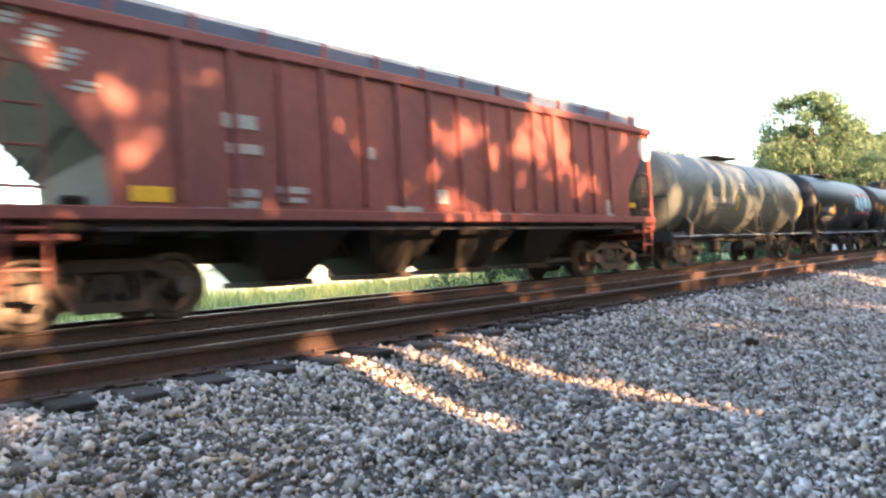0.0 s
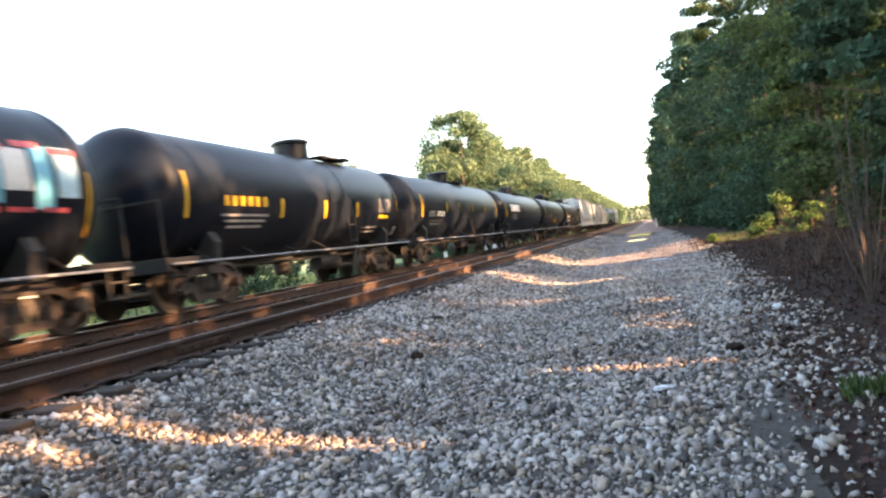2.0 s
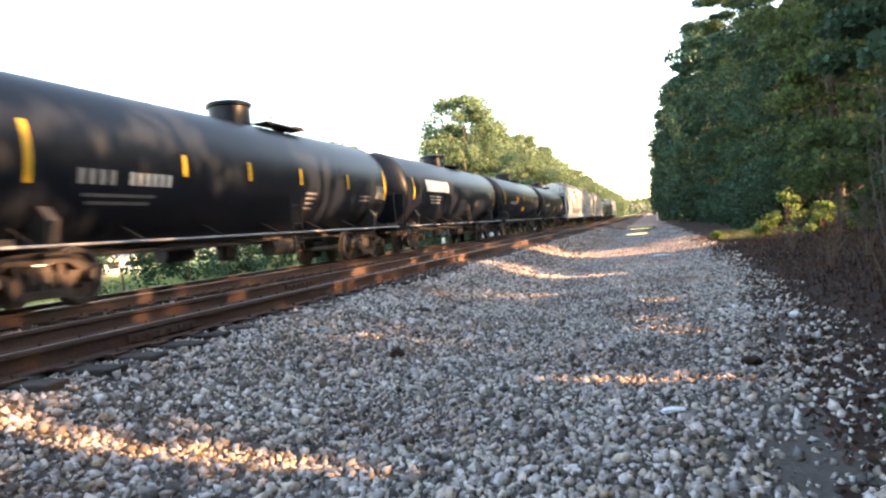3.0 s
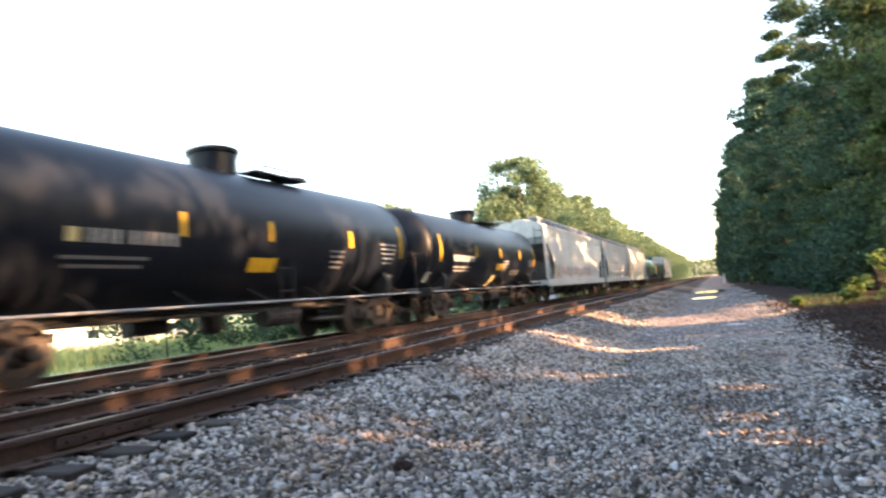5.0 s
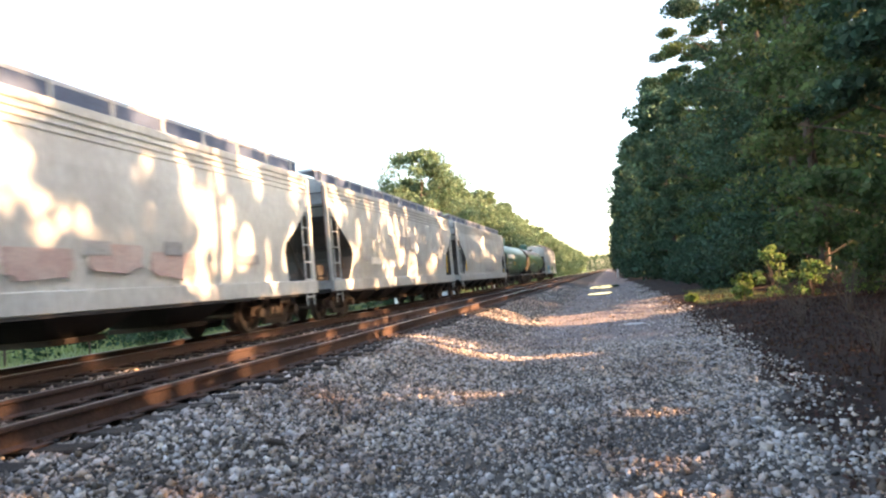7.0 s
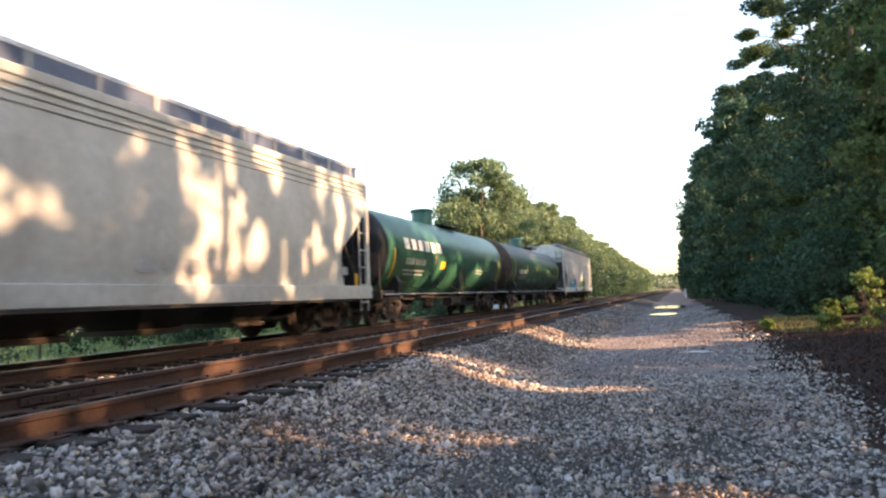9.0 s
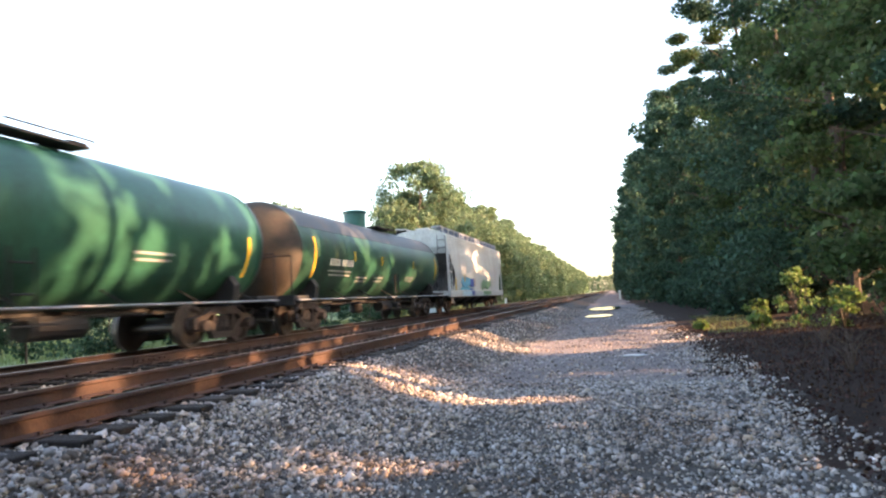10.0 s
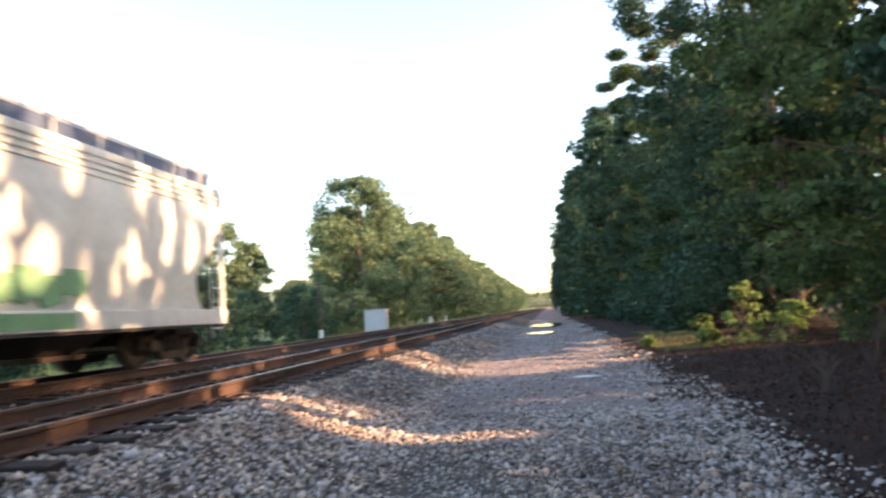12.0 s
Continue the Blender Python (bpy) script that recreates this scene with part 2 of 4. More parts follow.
def prism(bm, outline, axis, lo, hi):
    """An outline of two coordinates drawn out along an axis."""
    def put(u, v, w):
        return {"x": (w, u, v), "y": (u, w, v), "z": (u, v, w)}[axis]
    a = [bm.verts.new(put(u, v, lo)) for u, v in outline]
    b = [bm.verts.new(put(u, v, hi)) for u, v in outline]
    bm.faces.new(a)
    bm.faces.new(b[::-1])
    for i in range(len(a)):
        j = (i + 1) % len(a)
        bm.faces.new((a[j], a[i], b[i], b[j]))
    bmesh.ops.recalc_face_normals(bm, faces=bm.faces)
    return bm


def lathe(bm, profile, axis="y", seg=40, centre=(0, 0, 0)):
    """profile: rows of (along, radius)."""
    rings = []
    for s, r in profile:
        ring = []
        for k in range(seg):
            a = 2 * math.pi * k / seg
            u, v = r * math.cos(a), r * math.sin(a)
            p = {"y": (u, s, v), "z": (u, v, s), "x": (s, u, v)}[axis]
            ring.append(bm.verts.new(Vector(p) + Vector(centre)))
        rings.append(ring)
    for r0, r1 in zip(rings, rings[1:]):
        for k in range(seg):
            bm.faces.new((r0[k], r0[(k + 1) % seg], r1[(k + 1) % seg], r1[k]))
    bm.faces.new(rings[0])
    bm.faces.new(rings[-1])
    bmesh.ops.recalc_face_normals(bm, faces=bm.faces)
    return bm


def arrays_mesh(name, verts, faces, material):
    """A mesh from arrays of vertices and of triangles or quads."""
    me = bpy.data.meshes.new(name)
    verts, faces = np.asarray(verts, np.float32), np.asarray(faces, np.int32)
    k = faces.shape[1]
    me.vertices.add(len(verts))
    me.vertices.foreach_set("co", verts.ravel())
    me.loops.add(faces.size)
    me.loops.foreach_set("vertex_index", faces.ravel())
    me.polygons.add(len(faces))
    me.polygons.foreach_set("loop_start", np.arange(0, faces.size, k, dtype=np.int32))
    me.update(calc_edges=True)
    me.materials.append(material)
    return me


# ---- ground ----
X_NEAR, X_FAR = -0.7525, -4.9125      # centre lines of the two tracks
rng = np.random.default_rng(4)


def smooth_noise(x, y, scale, seed):
    """Soft bumps, about -1 to 1."""
    r = np.random.default_rng(seed)
    out = np.zeros(np.broadcast(x, y).shape)
    for k in range(6):
        a, f, p = r.uniform(0, 2 * np.pi), r.uniform(0.6, 1.8) / scale, r.uniform(0, 6.28)
        out = out + np.sin((x * np.cos(a) + y * np.sin(a)) * f * 2 * np.pi + p)
    return out / 3.2


SHOULDER_X = [-1000, -60, -14, -9.5, -8.0, -7.2, 0.5, 0.62, 0.9, 1.3, 1.7, 2.2, 2.8, 3.6, 6.0, 7.0, 9.0, 14, 60, 1000]
SHOULDER_Z = [-0.9, -0.9, -0.85, -0.7, -0.35, -0.24, -0.24, -0.25, -0.31, -0.43, -0.535, -0.645, -0.71, -0.735, -0.72, -0.66, -0.6, -0.5, -0.3, -0.3]


def ground_z(x, y):
    x, y = np.asarray(x, float), np.asarray(y, float)
    z = np.interp(x, SHOULDER_X, SHOULDER_Z)
    slope = np.clip(1 - np.abs(x - 1.4) / 1.2, 0, 1)
    z = z + 0.07 * slope * smooth_noise(x * 0.3, y, 5.0, 3)
    road = np.clip((x - 2.2) / 1.0, 0, 1) * np.clip((40 - np.abs(x)) / 20, 0, 1)
    z = z + road * 0.025 * smooth_noise(x, y, 2.5, 5) + road * 0.03 * np.exp(-((x - 4.1) / 0.8) ** 2) - road * 0.03 * np.exp(-((x - 5.6) / 0.5) ** 2)
    return z


def strip(lo, hi, fine_lo, fine_hi, step, growth=1.25):
    """Samples that are close together from fine_lo to fine_hi and widen away from there."""
    mid = list(np.arange(fine_lo, fine_hi + 1e-6, step))
    up, s = [fine_hi], step
    while up[-1] < hi:
        s *= growth
        up.append(min(hi, up[-1] + s))
    down, s = [fine_lo], step
    while down[-1] > lo:
        s *= growth
        down.append(max(lo, down[-1] - s))
    return np.array(down[1:][::-1] + mid + up[1:])


def build_ground():
    xs, ys = strip(-1500, 1500, -10, 12, 0.22), strip(-400, 2500, -8, 34, 0.4, 1.12)
    gx, gy = np.meshgrid(xs, ys)
    gz = ground_z(gx, gy)
    nx, ny = len(xs), len(ys)
    idx = np.arange(nx * ny).reshape(ny, nx)
    quads = np.stack([idx[:-1, :-1], idx[:-1, 1:], idx[1:, 1:], idx[1:, :-1]], -1).reshape(-1, 4)
    me = arrays_mesh("ground", np.stack([gx, gy, gz], -1).reshape(-1, 3), quads, M_GROUND)
    for m in (M_ROAD, M_SOIL, M_FIELD):
        me.materials.append(m)
    cx, cy = (gx[:-1, :-1] + gx[1:, 1:]).ravel() / 2, (gy[:-1, :-1] + gy[1:, 1:]).ravel() / 2
    wob = smooth_noise(cx, cy, 3.0, 8) * 0.3
    kind = np.where(cx + wob * 1.3 > 5.55 + 0.7 * np.clip((cy - 3) / 6, 0, 1), 2, np.where((cx + wob > 2.3) & (cy + 3 * wob > 12), 1, np.where(cx + wob < -8.6, 3, 0)))
    me.polygons.foreach_set("material_index", kind.astype(np.int32))
    me.polygons.foreach_set("use_smooth", np.ones(len(quads), bool))
    tagged(new("ground", me), "grey crushed stone ground with soil and grass beside it", "ground", kind="structure")


build_ground()


def icosahedron():
    p = (1 + 5 ** 0.5) / 2
    v = np.array([(-1, p, 0), (1, p, 0), (-1, -p, 0), (1, -p, 0), (0, -1, p), (0, 1, p), (0, -1, -p), (0, 1, -p), (p, 0, -1), (p, 0, 1), (-p, 0, -1), (-p, 0, 1)])
    f = np.array([(0, 11, 5), (0, 5, 1), (0, 1, 7), (0, 7, 10), (0, 10, 11), (1, 5, 9), (5, 11, 4), (11, 10, 2), (10, 7, 6), (7, 1, 8),
                  (3, 9, 4), (3, 4, 2), (3, 2, 6), (3, 6, 8), (3, 8, 9), (4, 9, 5), (2, 4, 11), (6, 2, 10), (8, 6, 7), (9, 8, 1)])
    return v / np.linalg.norm(v[0]), f


def block():
    v = np.array([(x, y, z) for x in (-1, 1) for y in (-1, 1) for z in (-1, 1)], float) * 0.68
    f = np.array([(0, 1, 3), (0, 3, 2), (4, 6, 7), (4, 7, 5), (0, 4, 5), (0, 5, 1), (2, 3, 7), (2, 7, 6), (0, 2, 6), (0, 6, 4), (1, 5, 7), (1, 7, 3)])
    return v, f


def octahedron():
    v = np.array([(1, 0, 0), (-1, 0, 0), (0, 1, 0), (0, -1, 0), (0, 0, 1), (0, 0, -1)], float)
    f = np.array([(0, 2, 4), (2, 1, 4), (1, 3, 4), (3, 0, 4), (2, 0, 5), (1, 2, 5), (3, 1, 5), (0, 3, 5)])
    return v, f


def random_turns(n, r):
    q = r.normal(size=(n, 4))
    q /= np.linalg.norm(q, axis=1)[:, None]
    w, x, y, z = q.T
    return np.stack([1 - 2 * (y * y + z * z), 2 * (x * y - z * w), 2 * (x * z + y * w), 2 * (x * y + z * w), 1 - 2 * (x * x + z * z), 2 * (y * z - x * w),
                     2 * (x * z - y * w), 2 * (y * z + x * w), 1 - 2 * (x * x + y * y)], -1).reshape(n, 3, 3)


def scatter_stones(name, x, y, size, shape, material, label, lift=0.25):
    r = np.random.default_rng(len(x))
    v, f = shape
    n = len(x)
    local = v[None] * r.uniform(0.5, 1.3, (n, len(v), 1)) * r.uniform(0.55, 1.3, (n, 1, 3)) * size[:, None, None]
    world = np.einsum("nij,nkj->nki", random_turns(n, r), local)
    world += np.stack([x, y, ground_z(x, y) + lift * size], -1)[:, None]
    faces = f[None] + (np.arange(n) * len(v))[:, None, None]
    ob = new(name, arrays_mesh(name, world.reshape(-1, 3), faces.reshape(-1, 3), material))
    return tagged(ob, label, "gravel", kind="stuff")


def build_gravel():
    r = np.random.default_rng(11)
    n = 128000
    y = -4.6 + 18.5 * r.random(n) ** 1.25
    x = r.uniform(0.12, 6.6, n)
    keep = ((x > 0.55) | (np.abs((y + 8) % 0.5 - 0.25) < 0.14)) & (x < 4.4 + (y + 3.6) * 0.8) & (r.random(n) > np.clip((x - 5.15 + 0.4 * np.clip((3 - y) / 2, 0, 1) - 0.55 * np.clip((y - 3) / 6, 0, 1) - 0.3 * smooth_noise(x, y, 2.0, 12)) / 0.7, 0, 0.88))
    x, y = x[keep], y[keep]
    worn = np.clip((x - 2.3) / 0.5, 0, 1) * np.clip((y - 1) / 5, 0, 1) * np.clip((5.5 - x) / 0.5, 0, 1)
    rut = np.exp(-((x - 3.1 - 0.06 * np.sin(y)) / 0.3) ** 2) + np.exp(-((x - 4.7 - 0.06 * np.sin(y)) / 0.32) ** 2)
    keep = r.random(len(x)) > worn * (0.08 + 0.32 * rut + 0.2 * smooth_noise(x, y, 1.6, 17))
    x, y, worn = x[keep], y[keep], worn[keep]
    scatter_stones("ballast_gravel", x, y, np.clip(r.lognormal(-4.08, 0.4, len(x)) * (1 - 0.22 * worn), 0.009, 0.046), block(), M_STONE, "loose grey crushed ballast stones")
    n = 36000
    y = 11 + 45 * r.random(n) ** 1.6
    x = 0.4 + 6.2 * r.random(n) + 0.25 * np.sin(y * 0.9)
    dry = (((x - 3.9) / 1.5) ** 2 + ((y - 54) / 5.5) ** 2 > 1) & (((x - 3.75) / 1.0) ** 2 + ((y - 40) / 2.2) ** 2 > 1)
    dry &= r.random(n) > 0.65 * ((x > 2.5) & (x < 5.6))
    x, y = x[dry], y[dry]
    n = len(x)
    scatter_stones("far_gravel", x, y, np.clip(r.lognormal(-3.85, 0.3, n), 0.015, 0.06), octahedron(), M_STONE, "grey crushed stones farther down the track")
    n = 6000
    x, y = r.uniform(0.5, 6.5, n), r.uniform(-11, -4.2, n)
    scatter_stones("rear_gravel", x, y, np.clip(r.lognormal(-3.6, 0.35, n), 0.015, 0.06), octahedron(), M_STONE, "grey crushed stones behind on the road")
    n = 14000
    y = -5 + 45 * r.random(n) ** 1.3
    x = r.uniform(-7.6, 0.35, n)
    scatter_stones("crib_gravel", x, y, np.clip(r.lognormal(-3.5, 0.3, n), 0.02, 0.06), octahedron(), M_STONE, "brownish ballast stones between the ties", 0.1)


build_gravel()

# ---- tracks ----
RAIL_OUTLINE = [(-0.07, -0.186), (0.07, -0.186), (0.07, -0.175), (0.012, -0.155), (0.009, -0.05), (0.036, -0.038), (0.036, -0.008), (0.028, 0.0),
                (-0.028, 0.0), (-0.036, -0.008), (-0.036, -0.038), (-0.009, -0.05), (-0.012, -0.155), (-0.07, -0.175)]


def build_track(name, xc, label, tie_far):
    track = thing(name, label, "railway track")
    track["kind"] = "structure"
    for side in (-1, 1):
        x = xc + side * 0.7525
        bm = bmesh.new()
        prism(bm, [(x + u, v) for u, v in RAIL_OUTLINE], "y", -60, 1500)
        rail = part("rail", bm, M_RAIL, track, "rust-brown steel rail")
        part("rail_head", boxes(((x, 720, 0.001), (0.05, 1560, 0.006))), M_RAILTOP, rail, "worn bright running surface")
        for j in range(-1, 8):
            y = j * 11.9 + (2.2 if side > 0 else 7.4)
            bm = bmesh.new()
            for s in (-1, 1):
                box(bm, (x + s * 0.022, y, -0.1), (0.026, 0.92, 0.085), 0.006)
                for k in range(6):
                    rod(bm, (x + s * 0.03, y - 0.38 + 0.152 * k, -0.1), (x + s * 0.062, y - 0.38 + 0.152 * k, -0.1), 0.017, seg=6)
            part("joint_bar", bm, M_RAIL, rail, "bolted rail joint bar")
        bm = bmesh.new()
        for k in range(0, 160):
            y = -8 + 0.5 * k
            box(bm, (x, y, -0.188), (0.34, 0.19, 0.02))
            box(bm, (x + 0.085, y + 0.05, -0.165), (0.03, 0.03, 0.035))
            box(bm, (x - 0.085, y - 0.05, -0.165), (0.03, 0.03, 0.035))
        part("tie_plates", bm, M_RAIL, rail, "rusty tie plates and spikes")["kind"] = "stuff"
    tie = bmesh.new()
    box(tie, (0, 0, 0), (2.6, 0.23, 0.18), 0.012)
    me = None
    r = random.Random(5)
    far = bmesh.new()
    y = -8.0
    while y < 420:
        m = pose(xc + r.uniform(-0.06, 0.06), y + r.uniform(-0.03, 0.03), -0.288 + r.uniform(-0.008, 0.008), 0, 0, r.uniform(-1.6, 1.6))
        if y < tie_far:
            if me is None:
                ob = part("tie", tie, M_TIE, track)
                me = ob.data
            else:
                ob = new("tie", me)
                ob.parent = track
            ob.matrix_basis = m
        else:
            box(far, m.translation, (2.6, 0.23, 0.18))
        y += 0.5
    part("far_ties", far, M_TIE, track, "dark ties far down the track")["kind"] = "stuff"
    return track


build_track("near_track", X_NEAR, "rusty empty railway track on dark timber ties", 100)
build_track("far_track", X_FAR, "railway track carrying the passing freight train", 60)

# ---- freight cars ----
WHEEL_R = 0.457


def build_wheelset():
    bm = bmesh.new()
    rod(bm, (-1.1, 0, 0), (1.1, 0, 0), 0.085, seg=12)
    for s in (-1, 1):
        prof = [(s * 0.70, 0.12), (s * 0.685, 0.48), (s * 0.715, 0.482), (s * 0.725, 0.458), (s * 0.815, 0.452), (s * 0.82, 0.38), (s * 0.76, 0.35), (s * 0.75, 0.2), (s * 0.83, 0.15), (s * 0.83, 0.09)]
        lathe(bm, prof, "x", 28)
    return bm


def build_truck(parent, yc):
    """A two-axle truck under a car, its middle at yc."""
    truck = part("truck", boxes(((0, 0, 0.52), (2.0, 0.42, 0.28)), ((0, 0, 0.72), (0.7, 0.6, 0.16)), bevel=0.03), M_TRUCK, parent, "dusty three-piece freight truck")
    truck.matrix_basis = pose(0, yc, 0)
    for s in (-1, 1):
        bm = bmesh.new()
        x0 = s * 0.95
        prism(bm, [(-1.16, 0.40), (-1.14, 0.62), (-0.74, 0.68), (-0.44, 0.84), (0.44, 0.84), (0.74, 0.68), (1.14, 0.62), (1.16, 0.40), (1.0, 0.38), (0.94, 0.5), (0.7, 0.54), (0.5, 0.68), (-0.5, 0.68), (-0.7, 0.54), (-0.94, 0.5), (-1.0, 0.38)], "x", x0 - 0.07, x0 + 0.07)
        prism(bm, [(-0.74, 0.56), (-0.5, 0.56), (-0.3, 0.3), (0.3, 0.3), (0.5, 0.56), (0.74, 0.56), (0.42, 0.16), (-0.42, 0.16)], "x", x0 - 0.07, x0 + 0.07)
        box(bm, (x0, -0.36, 0.5), (0.12, 0.1, 0.4))
        box(bm, (x0, 0.36, 0.5), (0.12, 0.1, 0.4))
        part("side_frame", bm, M_TRUCK, truck)
        for k in (-0.2, 0, 0.2):
            part("spring", rods(0.075, ((x0, k, 0.3), (x0, k, 0.56)), seg=10), M_FRAME, truck)
        for e in (-0.88, 0.88):
            bm = bmesh.new()
            rod(bm, (s * 0.9, e, WHEEL_R), (s * 1.16, e, WHEEL_R), 0.12, seg=12)
            part("bearing_cap", bm, M_WHEEL, truck)
    sets = []
    for e in (-0.88, 0.88):
        ob = part("wheelset", build_wheelset(), M_WHEEL, truck, "steel wheels on one axle", smooth=True)
        ob.matrix_basis = pose(0, e, WHEEL_R)
        sets.append(ob)
    return sets


def build_coupler(parent, y, way):
    bm = bmesh.new()
    box(bm, (0, y + way * 0.42, 0.86), (0.2, 0.7, 0.2), 0.02)
    prism(bm, [(-0.16, y), (0.05, y - way * 0.1), (0.2, y + way * 0.02), (0.14, y + way * 0.22), (-0.14, y + way * 0.22)], "z", 0.74, 0.98)
    part("coupler", bm, M_TRUCK, parent, "rusty knuckle coupler")
    part("air_hose", rods(0.025, ((0.32, y + way * 0.3, 0.75), (0.34, y + way * 0.1, 0.45)), ((0.34, y + way * 0.1, 0.45), (0.25, y, 0.4))), M_FRAME, parent)


def ladder(parent, x, y, z0, z1, width=0.42, material=M_FRAME, along="y", n=None):
    pairs = []
    d = Vector((0, width / 2, 0)) if along == "y" else Vector((width / 2, 0, 0))
    c0, c1 = Vector((x, y, z0)), Vector((x, y, z1))
    pairs += [(c0 - d, c1 - d), (c0 + d, c1 + d)]
    n = n or max(2, int((z1 - z0) / 0.4))
    for k in range(n):
        c = c0.lerp(c1, (k + 0.5) / n)
        pairs.append((c - d, c + d))
    return part("ladder", rods(0.018, *pairs, seg=6), material, parent, "steel rung ladder")


def on_tank(r, zc, y, z, w, h, material, parent, name, label="", lean=0.0):
    """A thin patch laid on the flank of a tank of radius r, its middle at y, z."""
    bm = bmesh.new()
    rr = r + 0.006
    n = max(2, int(h / 0.12))
    rows = []
    for i in range(n + 1):
        zz = z - h / 2 + h * i / n
        a = math.asin(max(-0.99, min(0.99, (zz - zc) / rr)))
        x = rr * math.cos(a)
        dy = lean * (i / n - 0.5)
        rows.append([bm.verts.new((x, y - w / 2 + dy, zz)), bm.verts.new((x, y + w / 2 + dy, zz)), bm.verts.new((x - 0.02, y + w / 2 + dy, zz)), bm.verts.new((x - 0.02, y - w / 2 + dy, zz))])
    for a, b in zip(rows, rows[1:]):
        for k in range(4):
            bm.faces.new((a[k], a[(k + 1) % 4], b[(k + 1) % 4], b[k]))
    bm.faces.new(rows[0])
    bm.faces.new(rows[-1])
    bmesh.ops.recalc_face_normals(bm, faces=bm.faces)
    return part(name, bm, material, parent, label)


def tank_car(label, length, material, r=1.43, zc=2.3, dome="box", strips=(), marks=(), bands=(), cage=True, dome_y=None, deck=1.35, head=None, steps=None, lid_paint=None, soot=False):
    """A tank car; its own y runs from 0 at one coupler to length at the other. strips: rows of (y, foot, top); bands: y of each weld band."""
    car = thing("tank_car", label, "tank car", "cars of the freight train")
    y0, y1 = 0.45, length - 0.45
    hd = 0.62
    prof = [(y0 + hd * (1 - math.cos(math.pi / 2 * k / 10)), max(0.02, r * math.sin(math.pi / 2 * k / 10) ** 0.9)) for k in range(11)]
    full = sorted(prof + [(y1 - (p[0] - y0), p[1]) for p in prof])
    bm = bmesh.new()
    lathe(bm, full, "y", 56, (0, 0, zc))
    shell = part("tank", bm, material, car, smooth=True)
    # end caps: black puts the unlit end's shade into colour, M_DUST is brown dirt
    if head:
        for way in (1, -1):
            ys = [(y0 if way > 0 else y1) + way * (p[0] - y0) - way * 0.005 for p in prof]
            cap = bmesh.new()
            lathe(cap, list(zip(ys, [p[1] * 1.004 for p in prof])), "y", 56, (0, 0, zc))
            part("tank_head", cap, head, shell, "tank end darkened with painted shade and brown dust", smooth=True)
    for y in (y0 + hd + 0.05, y1 - hd - 0.05, *bands):
        bm = bmesh.new()
        lathe(bm, [(y - 0.05, r - 0.02), (y - 0.04, r + 0.01), (y + 0.04, r + 0.01), (y + 0.05, r - 0.02)], "y", 56, (0, 0, zc))
        part("shell_band", bm, material, shell)
    mid, top = dome_y or length / 2, zc + r
    rad, tall = {"box": (0.5, 0.4), "tall": (0.42, 0.52), "low": (0.42, 0.06)}[dome]
    bm = bmesh.new()
    lathe(bm, [(top - 0.14, rad), (top + tall - 0.04, rad), (top + tall, rad - 0.05)], "z", 28, (0, mid, 0))
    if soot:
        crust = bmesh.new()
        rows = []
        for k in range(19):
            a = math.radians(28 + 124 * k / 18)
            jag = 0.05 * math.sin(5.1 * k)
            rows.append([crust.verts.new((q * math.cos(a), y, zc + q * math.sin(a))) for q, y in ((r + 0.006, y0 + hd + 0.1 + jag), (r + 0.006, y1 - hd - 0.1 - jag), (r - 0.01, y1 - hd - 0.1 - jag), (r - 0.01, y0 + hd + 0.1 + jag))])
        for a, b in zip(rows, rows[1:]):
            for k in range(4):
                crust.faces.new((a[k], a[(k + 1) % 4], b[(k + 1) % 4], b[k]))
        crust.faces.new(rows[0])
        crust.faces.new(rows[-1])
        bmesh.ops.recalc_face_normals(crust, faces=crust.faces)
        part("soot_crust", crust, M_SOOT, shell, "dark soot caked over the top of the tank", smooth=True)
    dm = part("dome", bm, lid_paint or material, car, "round valve housing with a lid", smooth=True)
    lid = bmesh.new()
    lathe(lid, [(top + tall - 0.02, rad + 0.05), (top + tall + 0.05, rad + 0.06), (top + tall + 0.1, rad - 0.04), (top + tall + 0.13, 0.12)], "z", 28, (0, mid, 0))
    part("dome_lid", lid, lid_paint or material, dm, smooth=True)
    part("lid_hinge", boxes(((0, mid + rad + 0.1, top + tall + 0.02), (0.3, 0.12, 0.1)), bevel=0.01), M_FRAME, dm)
    if cage:
        yd = mid + deck
        bm = boxes(((0.55, yd, top + 0.0), (0.45, 1.9, 0.04)), ((-0.55, yd, top + 0.0), (0.45, 1.9, 0.04)), ((0, yd + 0.7, top + 0.05), (1.5, 0.4, 0.04)))
        plat = part("platform", bm, M_FRAME, car, "grated service platform")
        rail = [((0.76, yd - 0.75, top - 0.08), (0.76, yd - 0.75, top + 0.14)), ((0.76, yd + 1.05, top - 0.08), (0.76, yd + 1.05, top + 0.14)), ((0.76, yd - 0.75, top + 0.14), (0.76, yd + 1.05, top + 0.14))]
        part("handrail", rods(0.018, *rail, seg=6), M_FRAME, plat)
    mid = length / 2
    ys = steps or mid + 0.5
    for s in (1, -1):
        x = s * (r + 0.09)
        ladder(car, x, ys, 0.45, zc - 0.5, material=M_FRAME)
        # the near rail's glints are put into its colour with paler steel
        part("side_rail", rods(0.024, ((x, 0.5, 0.93), (x, length - 0.5, 0.93)), seg=6), M_STEEL if s > 0 else M_FRAME, car, "long grab rail along the side")
        for k in range(7):
            yk = 1.6 + (length - 3.2) * k / 6
            part("rail_bracket", rods(0.018, ((x, yk, 0.93), (s * (r - 0.42), yk, 1.22)), seg=5), M_FRAME, car)
